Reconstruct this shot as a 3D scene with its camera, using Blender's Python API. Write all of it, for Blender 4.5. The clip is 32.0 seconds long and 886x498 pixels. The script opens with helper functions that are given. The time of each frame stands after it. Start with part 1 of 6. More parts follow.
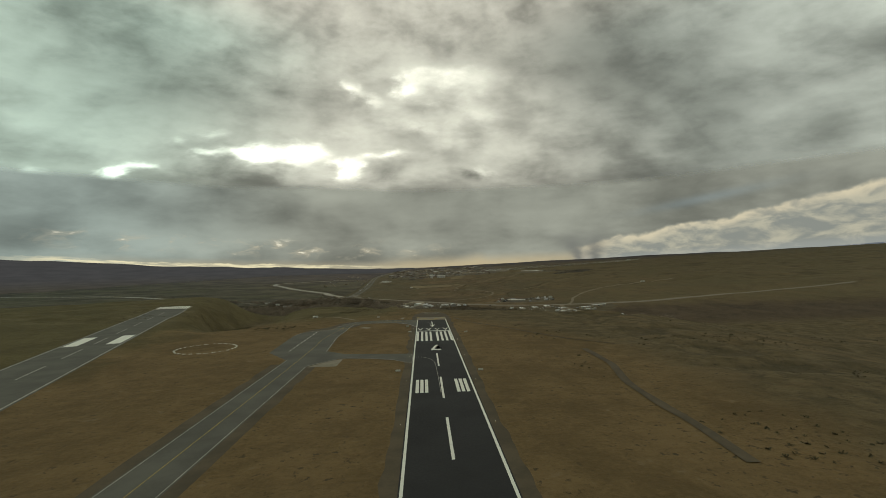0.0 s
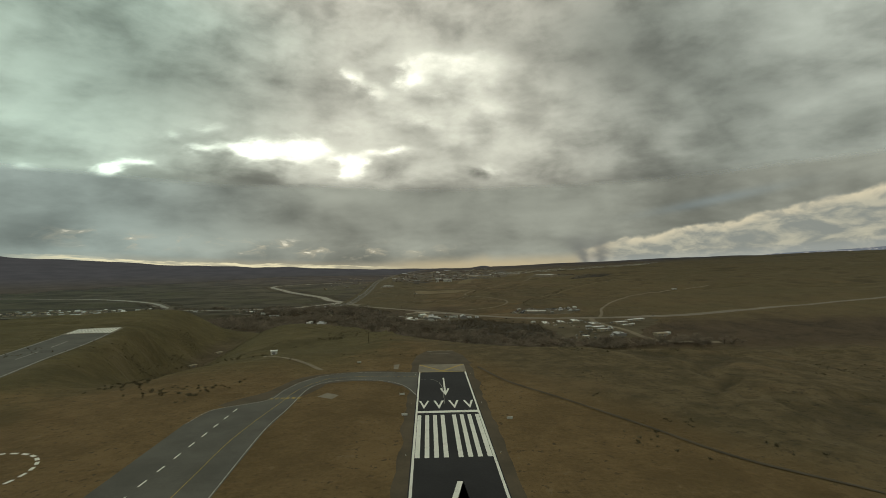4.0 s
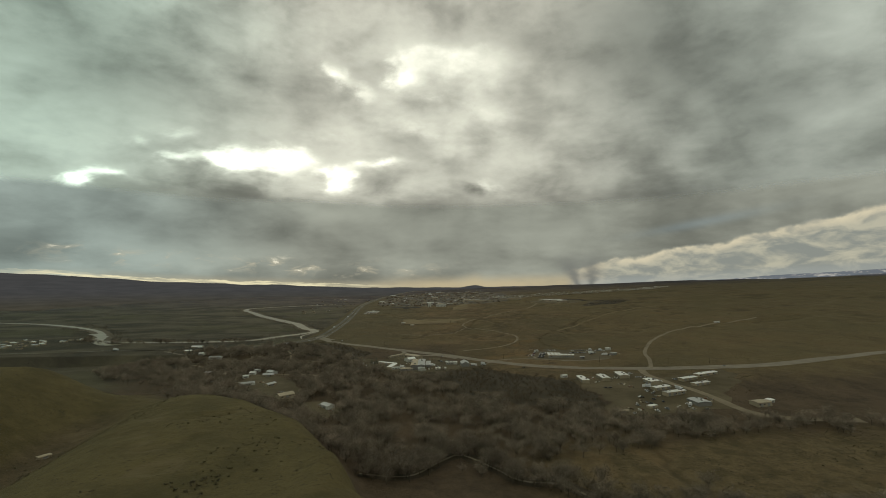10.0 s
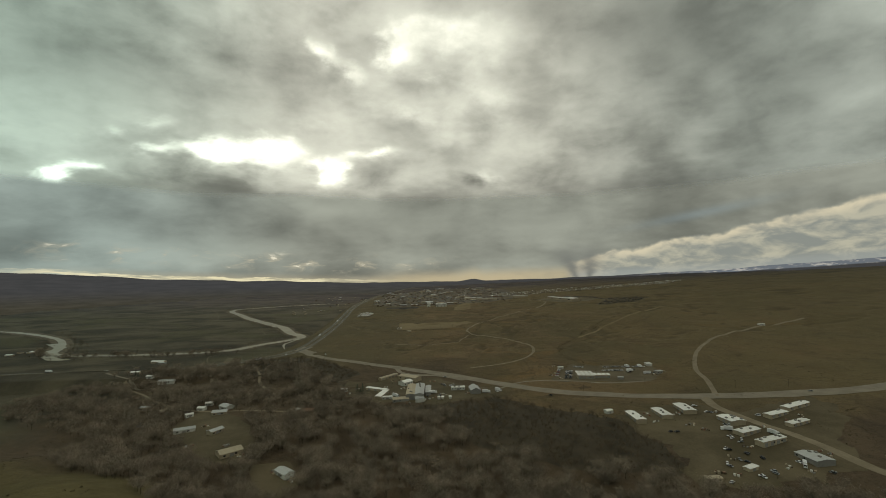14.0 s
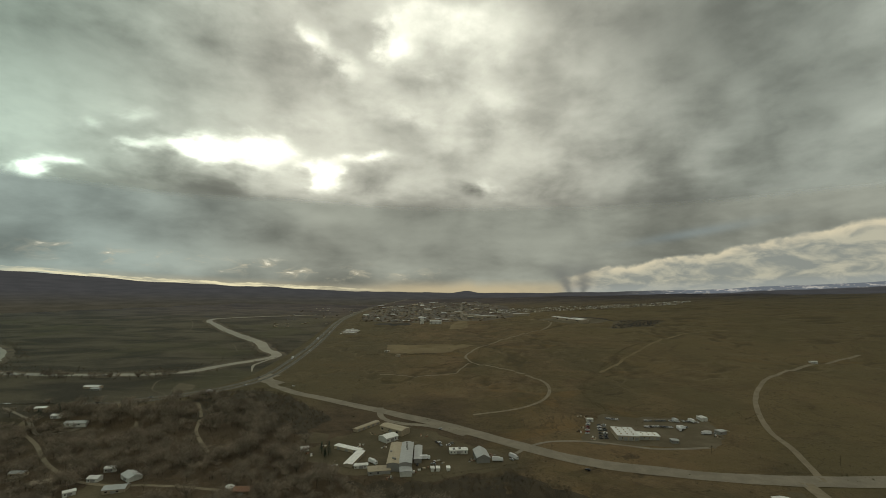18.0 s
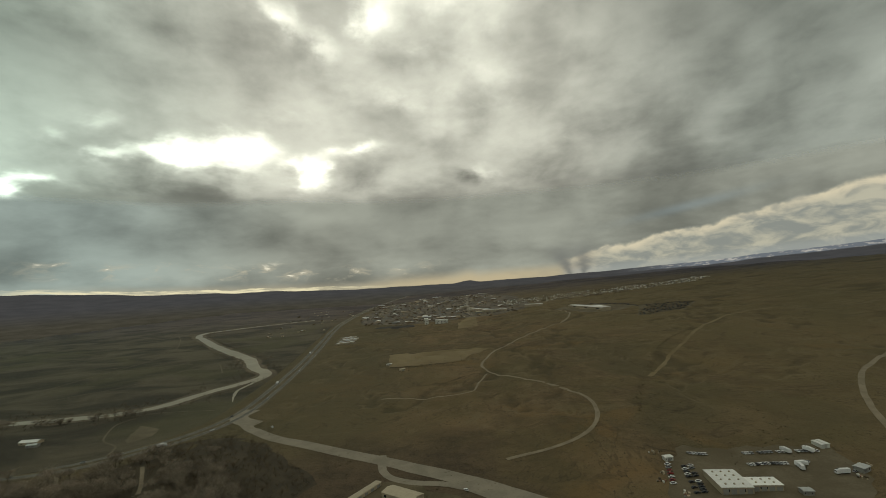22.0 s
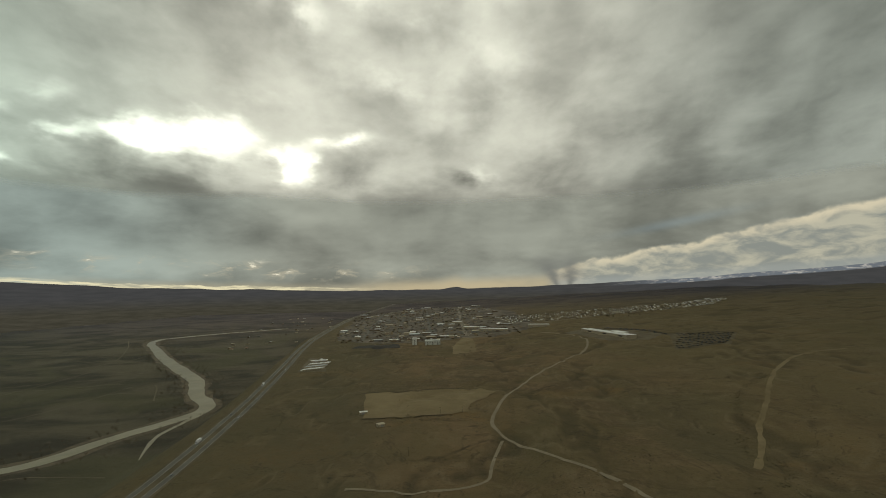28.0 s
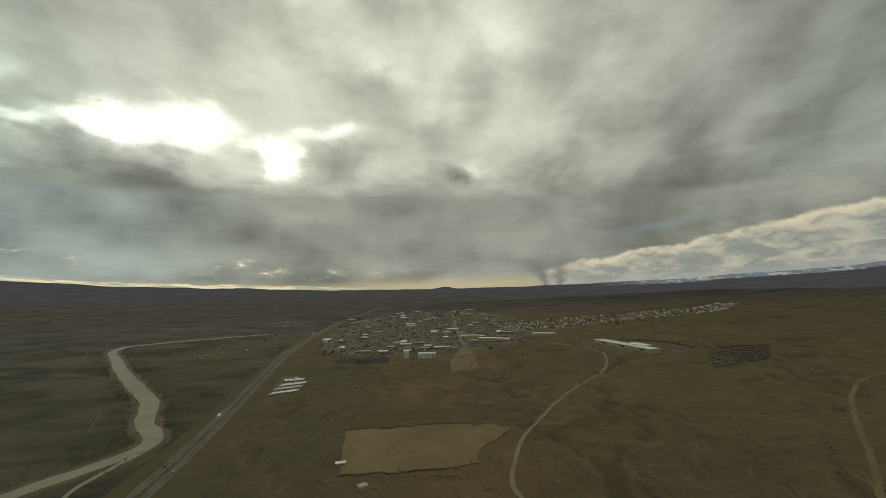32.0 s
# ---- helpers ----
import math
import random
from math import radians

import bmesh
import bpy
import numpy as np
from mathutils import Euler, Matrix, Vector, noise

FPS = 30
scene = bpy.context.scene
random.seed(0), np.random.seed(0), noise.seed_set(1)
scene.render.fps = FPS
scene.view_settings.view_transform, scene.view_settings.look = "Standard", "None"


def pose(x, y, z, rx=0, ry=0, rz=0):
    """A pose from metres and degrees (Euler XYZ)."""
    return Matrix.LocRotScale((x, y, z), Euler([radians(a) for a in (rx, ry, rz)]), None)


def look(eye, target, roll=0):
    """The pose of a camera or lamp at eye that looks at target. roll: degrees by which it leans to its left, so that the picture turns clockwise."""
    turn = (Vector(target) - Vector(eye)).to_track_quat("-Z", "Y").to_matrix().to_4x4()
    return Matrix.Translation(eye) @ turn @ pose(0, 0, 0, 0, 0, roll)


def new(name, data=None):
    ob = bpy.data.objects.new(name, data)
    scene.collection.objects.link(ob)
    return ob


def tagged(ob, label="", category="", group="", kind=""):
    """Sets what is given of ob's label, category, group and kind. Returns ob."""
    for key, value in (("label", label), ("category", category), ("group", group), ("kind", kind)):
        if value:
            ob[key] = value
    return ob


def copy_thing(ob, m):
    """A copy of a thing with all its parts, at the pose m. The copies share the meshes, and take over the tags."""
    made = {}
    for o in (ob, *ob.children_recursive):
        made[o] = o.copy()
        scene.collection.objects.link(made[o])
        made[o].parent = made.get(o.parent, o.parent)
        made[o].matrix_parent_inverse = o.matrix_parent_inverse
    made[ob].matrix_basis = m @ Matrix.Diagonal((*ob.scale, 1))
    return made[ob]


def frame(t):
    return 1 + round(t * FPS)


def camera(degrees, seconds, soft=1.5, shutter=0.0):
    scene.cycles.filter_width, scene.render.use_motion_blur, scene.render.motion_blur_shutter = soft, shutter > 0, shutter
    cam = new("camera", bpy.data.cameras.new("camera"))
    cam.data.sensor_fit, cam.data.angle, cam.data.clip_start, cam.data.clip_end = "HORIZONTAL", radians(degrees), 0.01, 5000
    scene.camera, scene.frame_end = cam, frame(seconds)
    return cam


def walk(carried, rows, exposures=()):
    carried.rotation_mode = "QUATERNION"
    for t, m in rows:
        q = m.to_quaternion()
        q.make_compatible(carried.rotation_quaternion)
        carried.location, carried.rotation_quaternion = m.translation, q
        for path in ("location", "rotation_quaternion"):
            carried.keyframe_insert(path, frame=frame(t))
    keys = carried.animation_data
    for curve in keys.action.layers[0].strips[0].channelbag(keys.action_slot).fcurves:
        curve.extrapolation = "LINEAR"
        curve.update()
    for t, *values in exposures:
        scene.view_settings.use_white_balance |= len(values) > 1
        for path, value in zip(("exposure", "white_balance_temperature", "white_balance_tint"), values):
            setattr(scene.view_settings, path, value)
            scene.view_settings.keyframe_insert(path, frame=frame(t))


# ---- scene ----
cam = camera(88.84, 32.0, soft=0.8)
# seconds, place, tilt, lean and heading of the aircraft's camera
PATH = [
    (0, -6.62, 29.00, 47.97, 91.89, 1.20, -2.56),
    (0.5, -6.65, 47.07, 49.09, 91.85, 1.52, -2.82),
    (1, -6.61, 65.25, 50.26, 91.92, -0.74, -2.95),
    (1.5, -6.59, 83.64, 51.55, 91.90, -0.78, -2.99),
    (2, -6.63, 102.20, 52.87, 91.53, 0.60, -2.91),
    (2.5, -6.73, 120.87, 54.18, 91.50, 1.61, -2.52),
    (4.5, -6.95, 196.87, 58.10, 92.29, 0.56, -1.88),
    (5, -6.88, 216.30, 59.12, 92.61, 0.20, -2.45),
    (5.5, -6.88, 235.78, 60.14, 93.12, 0.24, -2.81),
    (6, -6.89, 255.28, 61.15, 93.81, 0.30, -3.07),
    (6.5, -6.79, 274.78, 62.15, 94.35, 0.87, -2.97),
    (7, -6.62, 294.38, 63.26, 93.71, 1.17, -2.92),
    (7.5, -6.37, 314.02, 64.45, 93.39, 0.89, -2.68),
    (8, -6.12, 333.64, 65.72, 93.85, 0.07, -2.57),
    (8.5, -5.89, 353.28, 67.07, 94.06, -0.66, -2.67),
    (9, -5.68, 372.94, 68.52, 94.47, -0.71, -2.75),
    (9.5, -5.51, 392.59, 70.05, 94.58, -0.00, -2.81),
    (10, -5.36, 412.17, 71.66, 94.41, 0.26, -2.97),
    (10.5, -5.19, 431.61, 73.31, 94.42, 0.35, -3.12),
    (11, -4.95, 450.85, 75.00, 94.42, 0.65, -3.22),
    (11.5, -4.62, 469.87, 76.71, 94.45, 1.67, -3.21),
    (12, -4.21, 488.65, 78.43, 94.30, 1.37, -3.26),
    (12.5, -3.77, 507.23, 80.15, 94.08, 0.38, -3.29),
    (13, -3.32, 525.66, 81.84, 94.00, 1.50, -3.10),
    (13.5, -2.90, 543.96, 83.49, 93.77, 2.60, -3.03),
    (14, -2.53, 562.18, 85.11, 93.66, 0.99, -3.16),
    (14.5, -2.20, 580.37, 86.68, 93.77, 0.32, -3.22),
    (16.5, -1.78, 652.80, 92.24, 94.67, -0.08, -3.96),
    (17, -1.41, 670.42, 93.57, 94.91, 0.20, -4.13),
    (17.5, -0.99, 687.96, 94.91, 95.07, -0.13, -4.10),
    (18, -0.53, 705.41, 96.25, 95.07, -0.81, -3.94),
    (18.5, -0.05, 722.79, 97.63, 95.20, -1.74, -3.67),
    (19, 0.40, 740.15, 99.05, 95.35, -2.09, -3.40),
    (19.5, 0.81, 757.54, 100.54, 95.32, -1.76, -3.07),
    (20, 1.16, 774.97, 102.09, 95.02, 0.32, -2.75),
    (20.5, 1.43, 792.44, 103.69, 94.54, 1.90, -2.86),
    (21, 1.63, 809.97, 105.34, 94.23, 2.67, -3.25),
    (21.5, 1.77, 827.54, 107.02, 94.07, 3.57, -3.58),
    (22, 1.86, 845.15, 108.74, 93.99, 3.59, -3.78),
    (22.5, 1.90, 862.79, 110.49, 93.98, 3.22, -3.83),
    (23, 1.90, 880.46, 112.26, 94.24, 1.32, -4.02),
    (23.5, 1.86, 898.16, 114.04, 94.42, 2.26, -4.24),
    (24, 1.79, 915.86, 115.80, 94.36, 3.64, -4.40),
    (24.5, 1.69, 933.58, 117.56, 94.40, 4.22, -4.29),
    (25, 1.57, 951.32, 119.29, 94.37, 2.43, -4.45),
    (25.5, 1.42, 969.07, 121.01, 94.33, 1.21, -5.14),
    (27.5, 0.18, 1040.62, 127.33, 94.42, 1.86, -5.85),
    (28, 0.01, 1058.44, 128.84, 94.64, 1.08, -5.42),
    (28.5, -0.11, 1076.23, 130.34, 94.44, 0.62, -5.17),
    (29, -0.18, 1093.97, 131.83, 94.36, -0.22, -4.99),
    (29.5, -0.17, 1111.63, 133.32, 94.34, -0.28, -4.98),
    (30, -0.10, 1129.22, 134.82, 94.15, 0.62, -5.11),
    (30.5, 0.02, 1146.73, 136.32, 94.35, -0.25, -5.21),
    (31, 0.18, 1164.20, 137.83, 94.93, -1.02, -5.54),
    (31.5, 0.36, 1181.65, 139.35, 94.77, -0.28, -6.15),
    (32, 0.53, 1199.08, 140.88, 94.60, 0.85, -6.66),
]
walk(cam, [(t, pose(x, y, z, a, b, c)) for t, x, y, z, a, b, c in PATH])

# ---- world, sun ----
class Net:
    """Short hand for building a node tree."""

    def __init__(self, tree):
        self.t = tree
        tree.nodes.clear()

    def add(self, kind, **props):
        n = self.t.nodes.new(kind)
        for k, v in props.items():
            setattr(n, k, v)
        return n

    def put(self, socket, value):
        if isinstance(value, bpy.types.NodeSocket):
            self.t.links.new(value, socket)
        elif isinstance(value, (tuple, list)) and len(value) == 3 and socket.type == "RGBA":
            socket.default_value = (*value, 1)
        else:
            socket.default_value = value

    def m(self, op, a, b=0.0, c=0.0, clamp=False):
        n = self.add("ShaderNodeMath", operation=op, use_clamp=clamp)
        self.put(n.inputs[0], a)
        self.put(n.inputs[1], b)
        self.put(n.inputs[2], c)
        return n.outputs[0]

    def ramp(self, v, a, b, lo=0.0, hi=1.0):
        n = self.add("ShaderNodeMapRange", interpolation_type="SMOOTHSTEP")
        for i, x in enumerate((v, a, b, lo, hi)):
            self.put(n.inputs[i], x)
        return n.outputs[0]

    def mix(self, f, a, b):
        n = self.add("ShaderNodeMix", data_type="RGBA")
        self.put(n.inputs[0], f)
        self.put(n.inputs[6], a)
        self.put(n.inputs[7], b)
        return n.outputs[2]

    def v(self, op, a, b=(0, 0, 0)):
        n = self.add("ShaderNodeVectorMath", operation=op)
        self.put(n.inputs[0], a)
        self.put(n.inputs[1], b)
        return n.outputs["Value"] if op in ("LENGTH", "DISTANCE", "DOT_PRODUCT") else n.outputs["Vector"]

    def noise(self, vec, scale, detail=4.0, rough=0.55, warp=0.0):
        n = self.add("ShaderNodeTexNoise")
        self.put(n.inputs["Vector"], vec)
        n.inputs["Scale"].default_value = scale
        n.inputs["Detail"].default_value = detail
        n.inputs["Roughness"].default_value = rough
        n.inputs["Distortion"].default_value = warp
        return n.outputs["Fac"]

    def xyz(self, v):
        n = self.add("ShaderNodeSeparateXYZ")
        self.put(n.inputs[0], v)
        return n.outputs

    def com(self, x, y, z=0.0):
        n = self.add("ShaderNodeCombineXYZ")
        for i, a in enumerate((x, y, z)):
            self.put(n.inputs[i], a)
        return n.outputs[0]

    def bump2(self, x, y, cx, cy, sx, sy, tilt=0.0):
        """A soft round patch of 1 at (cx, cy)."""
        dx, dy = self.m("SUBTRACT", x, cx), self.m("SUBTRACT", y, cy)
        c, s = math.cos(tilt), math.sin(tilt)
        u = self.m("ADD", self.m("MULTIPLY", dx, c / sx), self.m("MULTIPLY", dy, s / sx))
        w = self.m("ADD", self.m("MULTIPLY", dx, -s / sy), self.m("MULTIPLY", dy, c / sy))
        r = self.m("ADD", self.m("MULTIPLY", u, u), self.m("MULTIPLY", w, w))
        return self.m("EXPONENT", self.m("MULTIPLY", r, -1.0))

    def total(self, parts):
        out = parts[0]
        for p in parts[1:]:
            out = self.m("ADD", out, p)
        return out


K = 0.83                                            # the plan below is drawn in units of 0.83 m
SUN_AZ, SUN_EL = radians(-24), radians(64)          # from the flight's direction, positive to the right
sun = new("sun", bpy.data.lights.new("sun", "SUN"))
sun.data.energy, sun.data.angle, sun.data.color = 5.0, radians(4), (1.0, 0.965, 0.81)
to_sun = Vector((math.sin(SUN_AZ) * math.cos(SUN_EL), math.cos(SUN_AZ) * math.cos(SUN_EL), math.sin(SUN_EL)))
sun.matrix_world = look(to_sun * 3000, (0, 0, 0))
scene.view_settings.exposure = 0.25


def cloud_tone(k, az, el):
    """Heaps of cloud by bearing and height in degrees: the large swell, the thickness, and a bright upper edge painted
    on each heap as if lit from above.
    """
    u = k.m("MULTIPLY", az, 0.078)
    # heaps are flatter low over the horizon
    v = k.m("MULTIPLY", k.m("POWER", k.m("MAXIMUM", k.m("ADD", el, 4.0), 0.1), 0.72), 0.46)
    wx_ = k.m("MULTIPLY", k.m("SUBTRACT", k.noise(k.com(u, v, 4.0), 1.3, 2, 0.5), 0.5), 0.3)

    def heaps(p, scale):
        n = k.add("ShaderNodeTexVoronoi", feature="SMOOTH_F1")
        k.put(n.inputs["Vector"], p)
        n.inputs["Scale"].default_value = scale
        n.inputs["Detail"].default_value = 1.5
        n.inputs["Roughness"].default_value = 0.45
        n.inputs["Smoothness"].default_value = 0.9
        return n.outputs["Distance"]

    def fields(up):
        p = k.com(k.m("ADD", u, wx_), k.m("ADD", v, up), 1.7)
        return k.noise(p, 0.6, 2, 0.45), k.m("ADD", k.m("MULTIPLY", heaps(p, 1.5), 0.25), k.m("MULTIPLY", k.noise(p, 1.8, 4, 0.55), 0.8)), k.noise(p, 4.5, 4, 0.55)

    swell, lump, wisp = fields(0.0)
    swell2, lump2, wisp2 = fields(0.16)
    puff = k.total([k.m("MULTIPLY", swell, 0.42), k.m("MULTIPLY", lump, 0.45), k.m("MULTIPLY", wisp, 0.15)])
    # painted lit edge: brighter where the cloud just above is thinner
    painted_rim = k.total([k.m("MULTIPLY", k.m("SUBTRACT", swell2, swell), 0.9), k.m("MULTIPLY", k.m("SUBTRACT", lump2, lump), 0.7), k.m("MULTIPLY", k.m("SUBTRACT", wisp2, wisp), 0.12)])
    return swell, puff, painted_rim


world = bpy.data.worlds.new("sky")
scene.world = world
world.use_nodes = True
w = Net(world.node_tree)
way = w.add("ShaderNodeTexCoord").outputs["Generated"]
dx, dy, dz = w.xyz(way)
az = w.m("MULTIPLY", w.m("ARCTAN2", dx, dy), 57.2958)
el = w.m("MULTIPLY", w.m("ARCSINE", dz), 57.2958)
sky = w.add("ShaderNodeTexSky", sky_type="NISHITA")
sky.sun_disc, sky.sun_elevation, sky.sun_rotation = False, SUN_EL, SUN_AZ
clear = w.v("MULTIPLY", sky.outputs[0], (0.085, 0.085, 0.085))
swell, puff, painted_rim = cloud_tone(w, az, el)
grey = w.m("ADD", w.ramp(puff, 0.36, 0.7, 0.13, 0.32), w.m("MULTIPLY", painted_rim, 0.24))
grey = w.m("MULTIPLY", grey, w.ramp(w.bump2(az, el, -4.0, 6.0, 26.0, 2.6), 0.0, 1.0, 1.0, 0.84))
cloud = w.mix(w.ramp(az, -40, -10), w.v("MULTIPLY", w.com(grey, grey, grey), (1.0, 1.2, 1.08)), w.v("MULTIPLY", w.com(grey, grey, grey), (0.96, 1.0, 0.83)))
# the skyline beyond the ground sheet, and the height above it
skyline = w.m("ADD", w.m("MULTIPLY", w.m("POWER", w.m("DIVIDE", w.m("ABSOLUTE", w.m("SUBTRACT", az, 3.0)), 42.0), 2.0), 1.55), w.m("ADD", w.m("ADD", -0.72, w.m("MULTIPLY", w.bump2(az, 0.0, 7.0, 0.0, 1.2, 1.0), 0.3)), w.m("MULTIPLY", w.noise(w.com(az, 0.0, 5.0), 0.16, 3, 0.5), 0.55)))
above = w.m("SUBTRACT", el, skyline)
# a slit of bright sky along the skyline under grey banks
slit_n = w.noise(w.com(w.m("MULTIPLY", az, 0.5), w.m("MULTIPLY", above, 5.0), 2.0), 0.8, 4, 0.55)
slit_top = w.m("ADD", 0.32, w.m("MULTIPLY", w.m("SUBTRACT", w.noise(w.com(az, 0.0, 1.0), 0.25, 4, 0.6), 0.5), 0.75))
slit = w.m("MULTIPLY", w.m("MULTIPLY", w.ramp(above, w.m("ADD", slit_top, 0.12), slit_top), w.ramp(az, -44, -36)), w.ramp(az, 2, -14))
haze = w.m("MULTIPLY", w.m("MULTIPLY", w.ramp(above, 1.15, 0.1), w.ramp(az, -42, -26)), w.ramp(az, 26, 14, 0.35, 1.0))
low = w.mix(w.m("MULTIPLY", haze, 0.6), cloud, (0.36, 0.32, 0.22))
low = w.mix(w.m("MULTIPLY", slit, w.ramp(slit_n, 0.36, 0.6, 0.15, 0.85)), low, (0.74, 0.67, 0.43))
# small ragged breaks between the banks
bank_el = w.m("ADD", 2.3, w.m("MULTIPLY", w.m("SUBTRACT", w.noise(w.com(az, 0.0, 8.0), 0.1, 2, 0.5), 0.5), 2.6))
lie = w.m("DIVIDE", w.m("SUBTRACT", above, bank_el), 0.8)
belt = w.m("MULTIPLY", w.m("MULTIPLY", w.m("EXPONENT", w.m("MULTIPLY", w.m("MULTIPLY", lie, lie), -1.0)), w.ramp(az, -44, -32)), w.ramp(az, 8, -6))
gap_n = w.noise(w.com(w.m("MULTIPLY", az, 0.6), w.m("MULTIPLY", el, 1.6), 7.0), 0.55, 5, 0.62, 0.6)
low = w.mix(w.m("MULTIPLY", belt, w.ramp(gap_n, 0.5, 0.66, 0.0, 0.55)), low, (0.44, 0.4, 0.29))
low = w.mix(w.m("MULTIPLY", belt, w.ramp(gap_n, 0.64, 0.74, 0.0, 0.9)), low, (0.85, 0.8, 0.62))
glow = w.m("MULTIPLY", w.m("MULTIPLY", w.ramp(above, 1.9, 0.2), w.ramp(az, -10, 2)), w.m("MULTIPLY", w.ramp(az, 22, 17), w.ramp(puff, 0.36, 0.56, 0.15, 1.0)))
low = w.mix(w.m("MULTIPLY", glow, 0.75), low, (0.46, 0.38, 0.23))
# brighter heaps under the far edge of the deck, with a strip of blue
brink = w.m("ADD", w.m("MULTIPLY", w.m("SUBTRACT", az, 19.5), 0.17), w.m("ADD", 2.0, w.m("MULTIPLY", w.m("SUBTRACT", w.noise(w.com(az, el), 0.22, 4, 0.55), 0.5), 2.2)))
under = w.m("SUBTRACT", brink, el)
heap_p = w.com(az, w.m("MULTIPLY", el, 2.2), 3.0)
heap_n = w.noise(heap_p, 0.3, 5, 0.55, 0.4)
heap_u = w.noise(w.v("ADD", heap_p, (0, 0.9, 0)), 0.3, 5, 0.55, 0.4)
# heap tops painted lighter, as if lit from above
heap_v = w.m("ADD", heap_n, w.m("MULTIPLY", w.m("SUBTRACT", heap_n, heap_u), 0.4))
heap = w.mix(w.ramp(heap_v, 0.34, 0.7), (0.215, 0.23, 0.205), (0.4, 0.385, 0.295))
crest = w.m("MULTIPLY", w.m("MULTIPLY", w.ramp(under, 1.3, 0.25), w.ramp(under, -0.1, 0.3)), w.ramp(heap_n, 0.35, 0.6, 0.3, 0.9))
heap = w.mix(crest, heap, (0.57, 0.51, 0.36))
heap = w.mix(w.m("MULTIPLY", w.ramp(az, 24, 18), w.ramp(under, 0.3, 1.8)), heap, (0.42, 0.36, 0.25))
heap = w.mix(w.m("MULTIPLY", w.ramp(above, 1.2, 0.2), 0.6), heap, (0.28, 0.3, 0.28))
low = w.mix(w.m("MULTIPLY", w.ramp(under, -0.2, 0.35), w.ramp(az, 18.0, 20.0)), low, heap)
low = w.mix(w.m("MULTIPLY", w.bump2(az, el, 33.0, 6.6, 6.0, 0.5, 0.15), 0.18), low, (0.27, 0.38, 0.44))
# two smoke plumes rising far off into the deck
for px, lean in ((19.6, -0.45), (21.2, -0.05)):
    plume_x = w.m("ADD", px, w.m("MULTIPLY", above, lean))
    spread = w.m("ADD", 0.3, w.m("MULTIPLY", w.m("MAXIMUM", above, 0.0), 0.42))
    off = w.m("DIVIDE", w.m("SUBTRACT", w.m("ADD", az, w.m("MULTIPLY", w.m("SUBTRACT", gap_n, 0.5), 1.2)), plume_x), spread)
    soft = w.m("EXPONENT", w.m("MULTIPLY", w.m("MULTIPLY", off, off), -1.0))
    low = w.mix(w.m("MULTIPLY", w.m("MULTIPLY", soft, w.ramp(above, 4.6, 1.6)), 0.8), low, (0.145, 0.15, 0.135))
high = w.mix(w.ramp(el, 14.0, 24.0), low, clear)
# land beyond the ground sheet, painted on the sky with distance haze in its colour
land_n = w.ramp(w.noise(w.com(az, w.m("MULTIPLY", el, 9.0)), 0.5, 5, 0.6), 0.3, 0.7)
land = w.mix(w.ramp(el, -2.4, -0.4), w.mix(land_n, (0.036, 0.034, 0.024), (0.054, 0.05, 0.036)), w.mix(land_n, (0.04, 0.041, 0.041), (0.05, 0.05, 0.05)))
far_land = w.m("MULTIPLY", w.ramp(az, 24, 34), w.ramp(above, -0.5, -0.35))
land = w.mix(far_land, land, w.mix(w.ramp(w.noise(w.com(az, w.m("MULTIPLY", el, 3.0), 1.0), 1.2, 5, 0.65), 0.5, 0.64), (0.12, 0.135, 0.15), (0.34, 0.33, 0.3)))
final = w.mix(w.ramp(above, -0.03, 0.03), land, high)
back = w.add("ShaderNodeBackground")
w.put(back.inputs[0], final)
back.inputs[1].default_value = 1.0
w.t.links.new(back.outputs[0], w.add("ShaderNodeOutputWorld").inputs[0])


# ---- materials ----
def material(name, dark, light, scale=1.0, rough=0.9, bump=0.0, metal=0.0, fine=None, contrast=(0.35, 0.65), jitter=0.0, spec=0.3):
    """A surface in two tones at two scales. scale: blotches per metre; jitter: how far single objects differ."""
    mat = bpy.data.materials.new(name)
    mat.use_nodes = True
    k = Net(mat.node_tree)
    pos = k.add("ShaderNodeTexCoord").outputs["Object"]
    big = k.noise(pos, scale, 4, 0.6, 0.3)
    small = k.noise(pos, fine or scale * 9, 4, 0.6)
    f = k.ramp(k.m("ADD", k.m("MULTIPLY", big, 0.65), k.m("MULTIPLY", small, 0.35)), *contrast)
    col = k.mix(f, dark, light)
    if jitter:
        r = k.add("ShaderNodeObjectInfo").outputs["Random"]
        g_ = k.ramp(r, 0, 1, 1 - jitter, 1 + jitter)
        col = k.v("MULTIPLY", col, k.com(g_, g_, g_))
    b = k.add("ShaderNodeBsdfPrincipled")
    k.put(b.inputs["Base Color"], col)
    k.put(b.inputs["Roughness"], k.ramp(small, 0.3, 0.7, max(0.05, rough - 0.08), min(1, rough + 0.06)))
    b.inputs["Metallic"].default_value = metal
    b.inputs["Specular IOR Level"].default_value = spec
    if bump:
        bp = k.add("ShaderNodeBump")
        bp.inputs["Strength"].default_value = 0.6
        bp.inputs["Distance"].default_value = bump
        k.put(bp.inputs["Height"], small)
        k.t.links.new(bp.outputs[0], b.inputs["Normal"])
    k.t.links.new(b.outputs[0], k.add("ShaderNodeOutputMaterial").inputs[0])
    return mat


